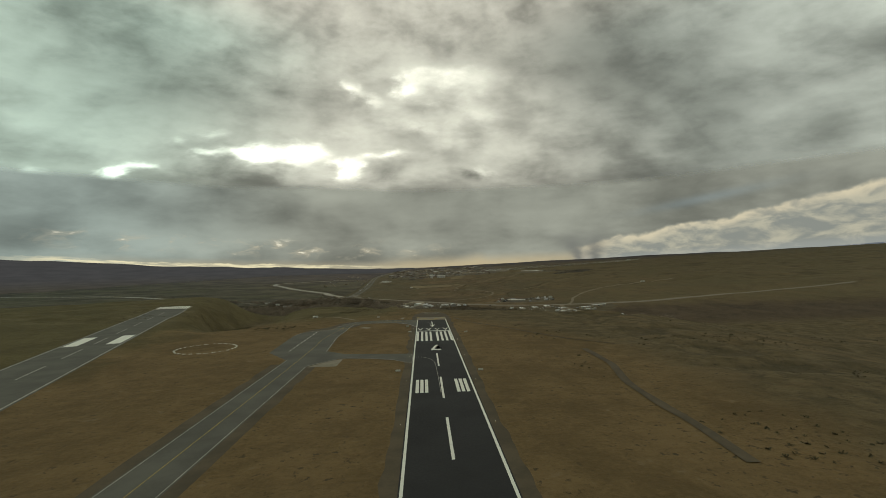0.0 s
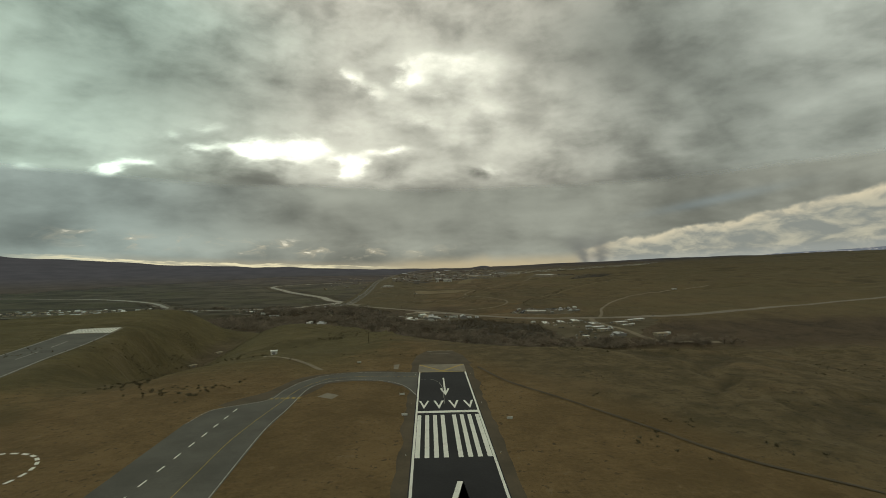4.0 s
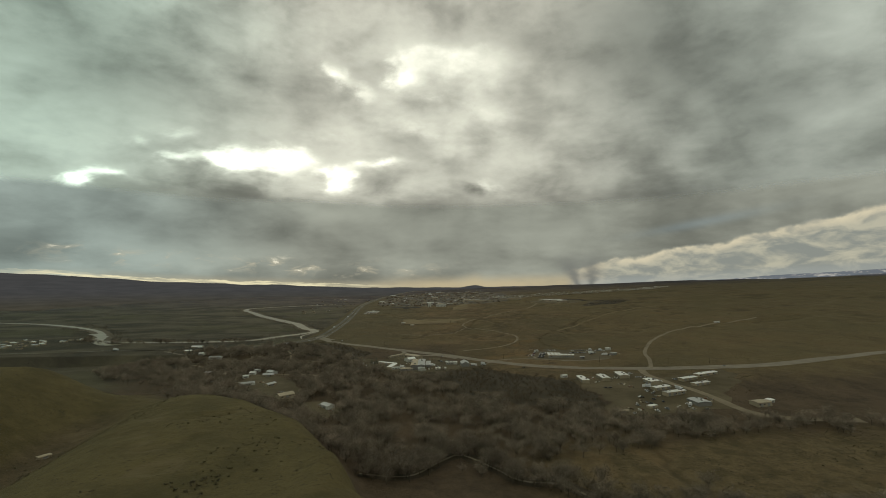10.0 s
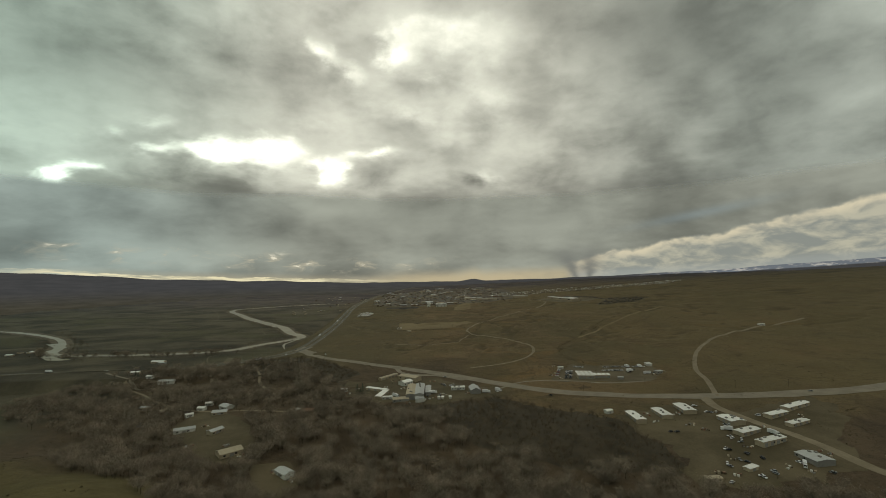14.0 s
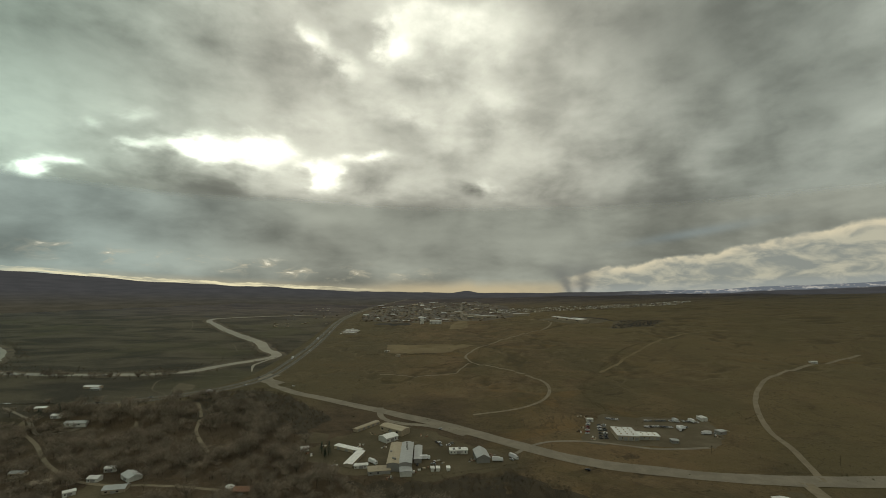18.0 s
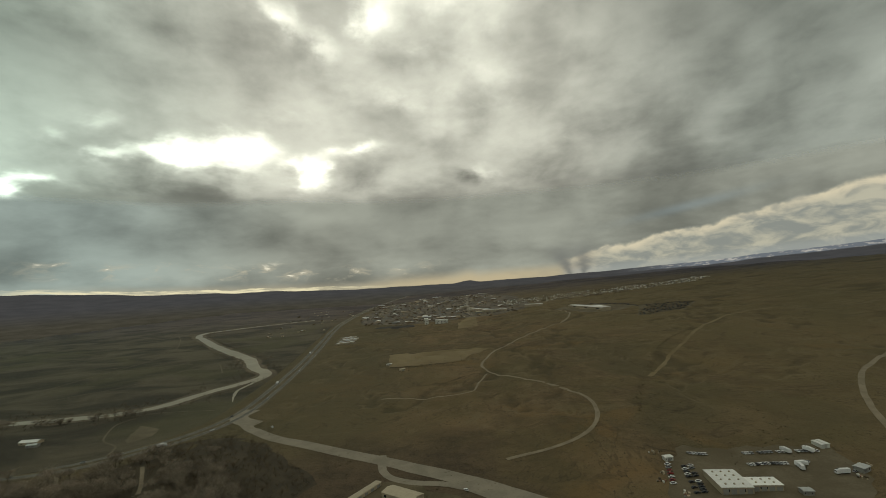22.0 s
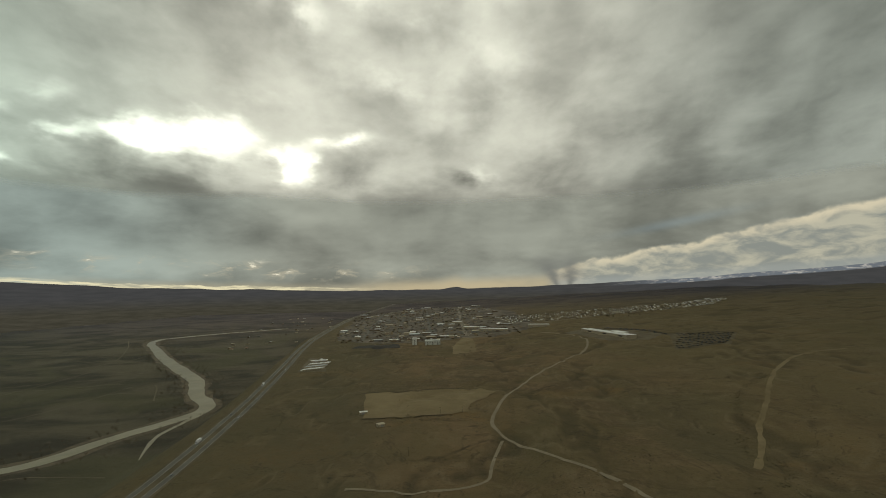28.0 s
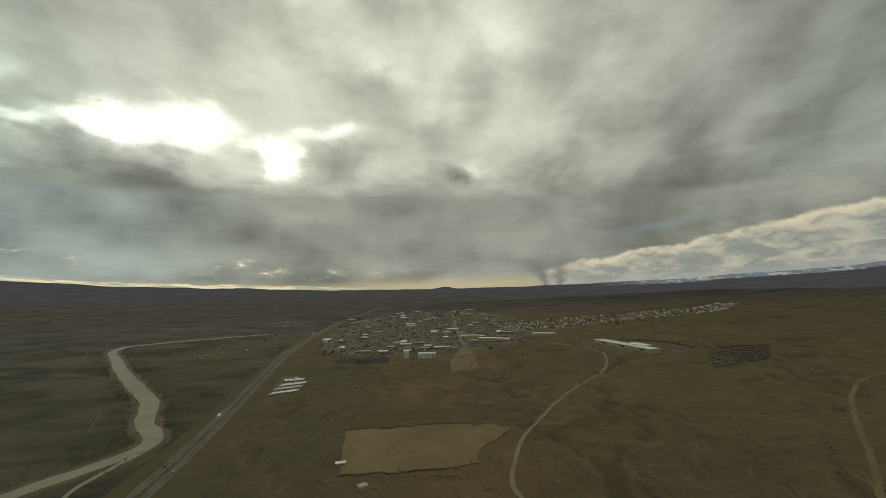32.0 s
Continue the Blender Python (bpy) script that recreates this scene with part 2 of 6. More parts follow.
def ground_material():
    mat = bpy.data.materials.new("dry_grassland")
    mat.use_nodes = True
    k = Net(mat.node_tree)
    pos = k.v("MULTIPLY", k.add("ShaderNodeNewGeometry").outputs["Position"], (1 / K, 1 / K, 1 / K))
    x, y, z = k.xyz(pos)
    huge = k.noise(pos, 0.004, 4, 0.6, 0.6)
    big = k.noise(pos, 0.018, 5, 0.62, 0.5)
    mid = k.noise(pos, 0.09, 5, 0.65, 0.3)
    small = k.noise(pos, 0.55, 4, 0.7)
    tone = k.m("ADD", k.m("MULTIPLY", big, 0.45), k.m("ADD", k.m("MULTIPLY", mid, 0.3), k.m("MULTIPLY", small, 0.25)))
    wob = k.m("MULTIPLY", k.m("SUBTRACT", big, 0.5), 160.0)
    yy, xx = k.m("ADD", y, wob), k.m("ADD", x, wob)
    # infield: dry brown grass with worn spots
    infield = k.mix(k.ramp(tone, 0.38, 0.62), (0.106, 0.075, 0.031), (0.178, 0.125, 0.056))
    infield = k.mix(k.m("MULTIPLY", k.ramp(mid, 0.62, 0.72), 0.7), infield, (0.185, 0.145, 0.085))
    infield = k.mix(k.m("MULTIPLY", k.ramp(k.noise(pos, 0.05, 5, 0.7), 0.33, 0.25), 0.7), infield, (0.045, 0.036, 0.02))
    # spurs: olive grass
    olive = k.mix(k.ramp(tone, 0.38, 0.62), (0.074, 0.064, 0.026), (0.118, 0.1, 0.042))
    olive = k.mix(k.m("MULTIPLY", k.ramp(k.noise(pos, 0.035, 6, 0.75), 0.6, 0.7), 0.5), olive, (0.04, 0.036, 0.02))
    # slopes east of the strip: eroded, stony
    stony = k.mix(k.ramp(k.noise(pos, 0.06, 6, 0.7, 0.1), 0.36, 0.64), (0.078, 0.064, 0.03), (0.138, 0.108, 0.054))
    stony = k.mix(k.m("MULTIPLY", k.ramp(small, 0.58, 0.7), 0.6), stony, (0.04, 0.034, 0.02))
    stony = k.mix(k.m("MULTIPLY", k.ramp(k.noise(pos, 0.22, 4, 0.65), 0.55, 0.64), 0.6), stony, (0.05, 0.042, 0.024))
    stony = k.mix(k.m("MULTIPLY", k.ramp(k.noise(pos, 0.012, 4, 0.6, 0.2), 0.52, 0.66), 0.5), stony, (0.165, 0.118, 0.058))
    # plain beyond the valley
    plain = k.mix(k.ramp(tone, 0.38, 0.62), (0.086, 0.066, 0.034), (0.152, 0.114, 0.06))
    plain = k.mix(k.m("MULTIPLY", k.ramp(huge, 0.5, 0.62), 0.7), plain, (0.165, 0.118, 0.06))
    plain = k.mix(k.m("MULTIPLY", k.ramp(huge, 0.48, 0.38), 0.65), plain, (0.082, 0.074, 0.038))
    plain = k.mix(k.m("MULTIPLY", k.ramp(k.noise(pos, 0.011, 6, 0.7, 1.2), 0.58, 0.66), 0.75), plain, (0.048, 0.037, 0.022))
    plain = k.mix(k.m("MULTIPLY", k.ramp(k.noise(pos, 0.0055, 5, 0.6, 1.0), 0.46, 0.6), 0.5), plain, (0.1, 0.085, 0.038))
    plain = k.mix(k.m("MULTIPLY", k.ramp(k.noise(pos, 0.008, 5, 0.65, 1.5), 0.63, 0.72), 0.6), plain, (0.165, 0.13, 0.072))
    plain = k.mix(k.m("MULTIPLY", k.ramp(k.noise(pos, 0.007, 5, 0.6, 0.8), 0.56, 0.68), 0.5), plain, (0.165, 0.108, 0.044))
    plain = k.mix(k.m("MULTIPLY", k.ramp(k.noise(pos, 0.02, 5, 0.65, 0.6), 0.42, 0.32), 0.5), plain, (0.055, 0.046, 0.026))
    plain = k.mix(k.m("MULTIPLY", k.ramp(x, 200, 650), k.ramp(big, 0.35, 0.6, 0.35, 0.75)), plain, (0.13, 0.106, 0.05))
    plain = k.mix(k.m("MULTIPLY", k.ramp(xx, 60, -90), k.ramp(mid, 0.35, 0.65, 0.45, 0.75)), plain, (0.092, 0.081, 0.043))
    ditch = k.m("ABSOLUTE", k.m("SUBTRACT", k.noise(pos, 0.0042, 5, 0.62, 1.2), 0.5))
    plain = k.mix(k.m("MULTIPLY", k.ramp(ditch, 0.01, 0.001), k.ramp(mid, 0.35, 0.6, 0.05, 0.5)), plain, (0.042, 0.033, 0.02))
    plain = k.mix(k.m("MULTIPLY", k.ramp(small, 0.6, 0.75), 0.4), plain, (0.045, 0.037, 0.022))
    # valley floor: leaf litter and scrub
    floor_ = k.mix(k.ramp(tone, 0.36, 0.6), (0.05, 0.039, 0.025), (0.1, 0.076, 0.046))
    # river flats: dark sage and mud in long bands
    bands = k.noise(k.com(k.m("MULTIPLY", x, 0.6), y, 0.0), 0.007, 6, 0.62, 0.6)
    flats = k.mix(k.ramp(bands, 0.38, 0.62), (0.045, 0.041, 0.029), (0.1, 0.089, 0.058))
    flats = k.mix(k.m("MULTIPLY", k.ramp(k.noise(pos, 0.0028, 4, 0.55, 0.5), 0.5, 0.62), 0.6), flats, (0.082, 0.08, 0.042))
    flats = k.mix(k.m("MULTIPLY", k.ramp(k.noise(pos, 0.03, 6, 0.72), 0.62, 0.7), 0.6), flats, (0.105, 0.093, 0.066))
    # far ground: aerial haze painted in as a greyer colour
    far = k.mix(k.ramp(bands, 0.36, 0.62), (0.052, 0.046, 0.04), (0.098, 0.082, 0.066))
    base = k.mix(k.ramp(k.m("ADD", k.m("ADD", x, k.m("MULTIPLY", wob, 0.3)), k.m("MULTIPLY", k.m("MAXIMUM", k.m("SUBTRACT", y, 345.0), 0.0), 0.52)), 105, 150), infield, stony)
    spur = k.m("MULTIPLY", k.ramp(yy, 480, 600), k.ramp(xx, -20, -70))
    spur = k.m("MAXIMUM", spur, k.ramp(xx, -190, -270))
    base = k.mix(k.m("MAXIMUM", spur, k.m("MULTIPLY", k.ramp(yy, 620, 760), k.ramp(xx, 80, 0))), base, olive)
    base = k.mix(k.ramp(z, -48, -66), base, floor_)
    base = k.mix(k.m("MULTIPLY", k.ramp(yy, 940, 1040, 1, 0), k.m("MULTIPLY", k.ramp(z, -48, -60), k.ramp(x, 60, 160))), base, stony)
    beyond = k.m("MAXIMUM", k.ramp(yy, 1520, 1640), k.m("MULTIPLY", k.ramp(yy, 1130, 1280), k.ramp(xx, 40, 140)))
    base = k.mix(beyond, base, plain)
    west = k.m("MULTIPLY", k.ramp(z, -64, -80), k.ramp(yy, 1480, 1640))
    base = k.mix(k.m("MAXIMUM", west, k.m("MULTIPLY", k.ramp(xx, -420, -560), k.ramp(yy, 1000, 1200))), base, flats)
    # the painted haze grows with distance along the flight
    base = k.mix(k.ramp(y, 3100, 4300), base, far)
    speck = k.noise(pos, 0.3, 3, 0.7)
    base = k.mix(k.m("MULTIPLY", k.ramp(speck, 0.58, 0.68), k.ramp(big, 0.4, 0.6, 0.25, 0.8)), base, (0.036, 0.03, 0.018))
    base = k.mix(k.m("MULTIPLY", k.ramp(speck, 0.36, 0.26), k.ramp(mid, 0.4, 0.6, 0.1, 0.5)), base, (0.17, 0.135, 0.08))
    base = k.v("MULTIPLY", base, (1.04, 1.0, 1.03))
    # relief shading painted into the colour: watercourse beds darker, their lips paler
    bed_shade = k.add("ShaderNodeAttribute", attribute_name="dry_draw").outputs["Fac"]
    lip_light = k.m("MULTIPLY", k.ramp(bed_shade, 0.02, 0.2), k.ramp(bed_shade, 0.45, 0.25))
    base = k.mix(k.m("MULTIPLY", lip_light, k.ramp(big, 0.4, 0.62, 0.0, 0.45)), base, (0.16, 0.125, 0.072))
    base = k.mix(k.m("MULTIPLY", k.ramp(k.m("ADD", bed_shade, k.m("MULTIPLY", k.m("SUBTRACT", mid, 0.5), 0.8)), 0.3, 0.85), 0.5), base, (0.05, 0.042, 0.024))
    b = k.add("ShaderNodeBsdfPrincipled")
    k.put(b.inputs["Base Color"], base)
    b.inputs["Roughness"].default_value = 0.95
    b.inputs["Specular IOR Level"].default_value = 0.15
    bp = k.add("ShaderNodeBump")
    bp.inputs["Strength"].default_value = 0.8
    bp.inputs["Distance"].default_value = 1.2
    k.put(bp.inputs["Height"], k.m("ADD", small, k.m("MULTIPLY", mid, 2.0)))
    k.t.links.new(bp.outputs[0], b.inputs["Normal"])
    k.t.links.new(b.outputs[0], k.add("ShaderNodeOutputMaterial").inputs[0])
    return mat


def deck_material():
    """Overcast: thick and thin cloud that lets the sun's light through, with lit upper edges painted into its colour.
    """
    mat = bpy.data.materials.new("overcast")
    mat.use_nodes = True
    k = Net(mat.node_tree)
    pos = k.v("MULTIPLY", k.add("ShaderNodeNewGeometry").outputs["Position"], (1 / K, 1 / K, 1 / K))
    x, y, z = k.xyz(pos)
    # bearings from the camera's place about halfway, so the pattern fits its view
    way = k.v("NORMALIZE", k.v("SUBTRACT", pos, (0.0, 808.0, 113.0)))
    wx, wy, wz = k.xyz(way)
    az = k.m("MULTIPLY", k.m("ARCTAN2", wx, wy), 57.2958)
    el = k.m("MULTIPLY", k.m("ARCSINE", wz), 57.2958)
    swell, puff, painted_rim = cloud_tone(k, az, el)
    edge = k.noise(k.com(wx, wy, k.m("MULTIPLY", wz, 1.6)), 13.0, 4, 0.55, 0.2)
    rag1 = k.m("MULTIPLY", k.m("SUBTRACT", edge, 0.5), 5.0)
    az2, el2 = k.m("ADD", az, k.m("MULTIPLY", rag1, 1.5)), k.m("ADD", el, k.m("MULTIPLY", k.m("SUBTRACT", puff, 0.5), 9.0))
    # upper edges of the heaps painted brighter in the colour, imitating light from above
    thin = k.m("ADD", k.ramp(puff, 0.36, 0.68, 0.135, 0.37), k.m("MULTIPLY", painted_rim, 0.26))
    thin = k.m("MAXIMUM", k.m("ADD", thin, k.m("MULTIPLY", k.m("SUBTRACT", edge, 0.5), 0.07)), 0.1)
    holes = k.total([k.m("MULTIPLY", k.bump2(az2, el2, *h[:5]), h[5]) for h in HOLES])
    thick = k.total([k.m("MULTIPLY", k.bump2(az2, el2, *h[:5]), h[5]) for h in THICK])
    open_ = k.ramp(k.m("ADD", holes, k.m("ADD", k.m("MULTIPLY", k.m("SUBTRACT", edge, 0.5), 0.7), k.m("MULTIPLY", painted_rim, 0.9))), 0.2, 1.5)
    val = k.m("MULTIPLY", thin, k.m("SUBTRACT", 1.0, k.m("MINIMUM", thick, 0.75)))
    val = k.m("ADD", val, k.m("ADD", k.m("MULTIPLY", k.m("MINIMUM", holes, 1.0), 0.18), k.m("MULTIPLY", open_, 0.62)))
    val = k.m("MINIMUM", val, 1.0)
    cool = k.mix(k.ramp(az, -48, -12), (0.8, 1.0, 0.9), (0.98, 0.985, 0.885))
    cool = k.mix(k.ramp(az, 14, 45), cool, (0.9, 0.98, 0.905))
    cool = k.mix(k.ramp(el, 32, 45), cool, (1.0, 0.985, 0.885))
    trans = k.add("ShaderNodeBsdfTranslucent")
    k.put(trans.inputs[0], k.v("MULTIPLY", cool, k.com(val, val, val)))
    clear_ = k.add("ShaderNodeBsdfTransparent")
    r = k.v("LENGTH", k.com(x, k.m("SUBTRACT", y, 760.0)))
    rag = k.m("ADD", r, k.m("MULTIPLY", k.m("SUBTRACT", swell, 0.5), 900.0))
    mx = k.add("ShaderNodeMixShader")
    k.put(mx.inputs[0], k.ramp(rag, 4750, 5350))
    k.t.links.new(trans.outputs[0], mx.inputs[1])
    k.t.links.new(clear_.outputs[0], mx.inputs[2])
    k.t.links.new(mx.outputs[0], k.add("ShaderNodeOutputMaterial").inputs[0])
    return mat


# breaks and heavy parts of the overcast, placed to fit the camera's view from mid-flight: bearing, height and half
# sizes in degrees, turn, weight
HOLES = [(-20.8, 15.4, 6.2, 1.5, 0.0, 1.2),
         (-25.1, 15.1, 2.5, 0.9, 0.0, 0.5),
         (-17.4, 17.1, 3.1, 1.3, 0.0, 0.7),
         (-10.7, 14.3, 2.3, 1.6, 0.0, 1.1),
         (-5.2, 16.5, 3.8, 0.8, 0.0, 0.7),
         (-38.8, 10.9, 1.6, 1.3, 0.0, 1.3),
         (-36.5, 12.5, 2.2, 0.6, 0.0, 0.8),
         (-30.4, 14.5, 2.5, 0.6, 0.0, 0.6),
         (-35.0, 15.9, 1.4, 0.9, 0.0, 0.4),
         (-30.3, 17.6, 2.5, 1.0, 0.0, 0.4),
         (-12.4, 28.3, 3.0, 1.3, -0.5, 0.6),
         (-8.4, 26.0, 2.0, 1.6, 0.0, 0.5),
         (-2.7, 28.7, 2.3, 2.3, 0.0, 0.6),
         (-0.5, 32.9, 7.8, 2.4, 0.0, 0.42),
         (9.2, 31.7, 7.8, 2.7, 0.0, 0.35),
         (10.4, 13.3, 2.2, 0.8, -0.5, 0.3),
         (11.2, 18.9, 11.3, 5.7, 0.0, 0.2),
         (7.7, 26.7, 10.7, 5.7, 0.0, 0.3),
         (-7.7, 21.3, 10.3, 3.5, 0.0, 0.25),
         (-45.8, 9.9, 2.7, 1.0, 0.0, 0.8)]
THICK = [(-6.4, 31.0, 2.6, 1.8, 0.0, 0.35),
         (-16.0, 25.1, 5.1, 2.6, 0.0, 0.1),
         (-21.8, 11.0, 14.0, 1.5, 0.0, 0.35),
         (-4.0, 9.3, 38.0, 2.7, 0.0, 0.4),
         (8.0, 12.8, 1.4, 0.6, 0.0, 0.5),
         (29.1, 11.6, 14.2, 5.9, 0.0, 0.15),
         (46.0, 18.0, 16.0, 16.0, 0.0, 0.36),
         (-33.1, 23.1, 9.3, 2.9, 0.0, 0.12),
         (34.7, 28.2, 12.0, 9.3, 0.0, 0.24),
         (-40.0, 26.0, 16.0, 8.0, 0.0, 0.3),
         (20.0, 10.5, 14.0, 5.0, 0.0, 0.18),
         (32.0, 36.0, 20.0, 12.0, 0.0, 0.36),
         (-2.0, 19.9, 4.3, 1.1, 0.0, 0.2)]

M_GROUND, M_DECK = ground_material(), deck_material()
M_RUNWAY = material("new_asphalt", (0.012, 0.012, 0.013), (0.022, 0.022, 0.023), 0.05, 0.85, 0.01, fine=1.5)
M_OLD = material("weathered_asphalt", (0.075, 0.072, 0.06), (0.115, 0.11, 0.092), 0.06, 0.9, 0.01, fine=1.2)
M_SHOULDER = material("gravel_shoulder", (0.062, 0.049, 0.031), (0.105, 0.082, 0.051), 0.08, 0.95, 0.02, fine=1.0)
M_CONCRETE = material("concrete", (0.17, 0.15, 0.11), (0.25, 0.22, 0.165), 0.15, 0.9, 0.01)
M_WHITE = material("white_marking_paint", (0.5, 0.5, 0.44), (0.74, 0.74, 0.66), 0.4, 0.7, fine=3.0, contrast=(0.25, 0.5))
M_FADED = material("faded_marking_paint", (0.22, 0.21, 0.18), (0.4, 0.39, 0.34), 0.4, 0.8, fine=2.0)
M_YELLOW = material("yellow_marking_paint", (0.34, 0.24, 0.05), (0.48, 0.34, 0.07), 0.5, 0.8)
M_ROAD = material("sandy_road", (0.17, 0.148, 0.112), (0.235, 0.206, 0.155), 0.06, 0.95, 0.02, fine=0.6)
M_HIGHWAY = material("highway_asphalt", (0.085, 0.079, 0.066), (0.125, 0.116, 0.098), 0.05, 0.9, fine=0.8)
M_TRACK = material("dirt_track", (0.165, 0.136, 0.09), (0.23, 0.192, 0.13), 0.08, 0.95, 0.03, fine=0.7)
M_YARD = material("packed_yard", (0.088, 0.07, 0.04), (0.14, 0.115, 0.075), 0.03, 0.95, fine=0.6)
M_FIELD = material("ploughed_field", (0.135, 0.101, 0.048), (0.195, 0.15, 0.078), 0.02, 0.95, fine=0.3)
M_WORKS = material("works_yard_dirt", (0.066, 0.053, 0.027), (0.125, 0.1, 0.058), 0.025, 0.95, fine=0.6)
M_TOWN = material("town_ground", (0.07, 0.058, 0.042), (0.15, 0.125, 0.095), 0.02, 0.95, fine=0.16, contrast=(0.4, 0.6))
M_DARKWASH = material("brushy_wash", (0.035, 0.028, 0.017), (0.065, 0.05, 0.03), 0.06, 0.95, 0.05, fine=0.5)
M_DARKLOT = material("dark_lot", (0.02, 0.018, 0.016), (0.04, 0.034, 0.028), 0.04, 0.9, fine=0.5)
M_BARK = material("cottonwood_bark", (0.07, 0.058, 0.042), (0.13, 0.108, 0.08), 1.0, 0.95)
M_TWIG = material("bare_twigs", (0.125, 0.102, 0.076), (0.25, 0.205, 0.152), 0.06, 0.95, jitter=0.25, contrast=(0.4, 0.62))
M_SCRUB = material("dark_scrub", (0.075, 0.06, 0.04), (0.14, 0.108, 0.07), 0.05, 0.95)
M_SAGE = material("sage_scrub", (0.08, 0.068, 0.038), (0.13, 0.108, 0.066), 0.05, 0.95)
M_GREEN = material("evergreen_needles", (0.014, 0.02, 0.011), (0.03, 0.042, 0.022), 0.8, 0.9)
M_GLASS = material("dark_window_glass", (0.012, 0.014, 0.016), (0.03, 0.034, 0.038), 0.5, 0.12, spec=0.5)
M_TYRE = material("tyre_rubber", (0.012, 0.012, 0.012), (0.025, 0.025, 0.025), 3.0, 0.9)
M_WOOD = material("weathered_pole_wood", (0.05, 0.038, 0.025), (0.1, 0.078, 0.05), 2.0, 0.9)


def river_material():
    mat = bpy.data.materials.new("silty_water")
    mat.use_nodes = True
    k = Net(mat.node_tree)
    pos = k.add("ShaderNodeNewGeometry").outputs["Position"]
    b = k.add("ShaderNodeBsdfPrincipled")
    k.put(b.inputs["Base Color"], k.mix(k.ramp(k.noise(pos, 0.02, 5, 0.6, 0.6), 0.35, 0.65), (0.165, 0.14, 0.078), (0.22, 0.188, 0.112)))
    b.inputs["Roughness"].default_value = 0.35
    b.inputs["Specular IOR Level"].default_value = 0.22
    bp = k.add("ShaderNodeBump")
    bp.inputs["Strength"].default_value = 0.35
    bp.inputs["Distance"].default_value = 0.15
    k.put(bp.inputs["Height"], k.noise(pos, 0.5, 4, 0.6))
    k.t.links.new(bp.outputs[0], b.inputs["Normal"])
    k.t.links.new(b.outputs[0], k.add("ShaderNodeOutputMaterial").inputs[0])
    return mat


M_WATER = river_material()
M_MEADOW = material("olive_meadow", (0.07, 0.06, 0.026), (0.115, 0.095, 0.042), 0.04, 0.95, 0.1, fine=0.5)


def painted(name, c, rough=0.55, metal=0.0):
    return material(name, tuple(0.72 * v for v in c), c, 0.35, rough, metal=metal, fine=2.5, contrast=(0.2, 0.6), jitter=0.1)


M_ROOF_WHITE = painted("white_metal_roof", (0.72, 0.72, 0.68), 0.5)
M_ROOF_GREY = painted("galvanised_roof", (0.4, 0.41, 0.4), 0.45)
M_ROOF_TAN = painted("tan_roof", (0.36, 0.31, 0.22), 0.7)
M_ROOF_DARK = painted("dark_shingle_roof", (0.1, 0.085, 0.07), 0.9)
M_ROOF_RUST = painted("rusty_roof", (0.2, 0.11, 0.07), 0.8)
M_WALL_WHITE = painted("white_siding", (0.55, 0.54, 0.49), 0.7)
M_WALL_TAN = painted("tan_siding", (0.36, 0.3, 0.21), 0.75)
M_WALL_GREY = painted("grey_block_wall", (0.24, 0.23, 0.21), 0.85)
M_WALL_BROWN = painted("brown_wall", (0.16, 0.115, 0.075), 0.85)
M_CAR_WHITE = painted("white_car_paint", (0.7, 0.7, 0.7), 0.3)
M_CAR_DARK = painted("dark_car_paint", (0.03, 0.032, 0.036), 0.3)
M_CAR_SILVER = painted("silver_car_paint", (0.33, 0.34, 0.35), 0.3, 0.4)
M_CAR_RED = painted("red_car_paint", (0.25, 0.03, 0.025), 0.3)
M_CAR_BLUE = painted("blue_car_paint", (0.04, 0.07, 0.16), 0.3)


# ---- the land ----
HIGHWAY = [(-1500, 1480), (-900, 1562), (-643, 1587), (-450, 1590), (-381, 1613), (-315, 1666), (-277, 1740), (-266, 1830), (-262, 2050), (-275, 2350), (-300, 2900), (-250, 3600), (-150, 4200), (-40, 4720)]


def ramp01(a, b, v):
    u = np.clip((v - a) / (b - a), 0, 1)
    return u * u * (3 - 2 * u)


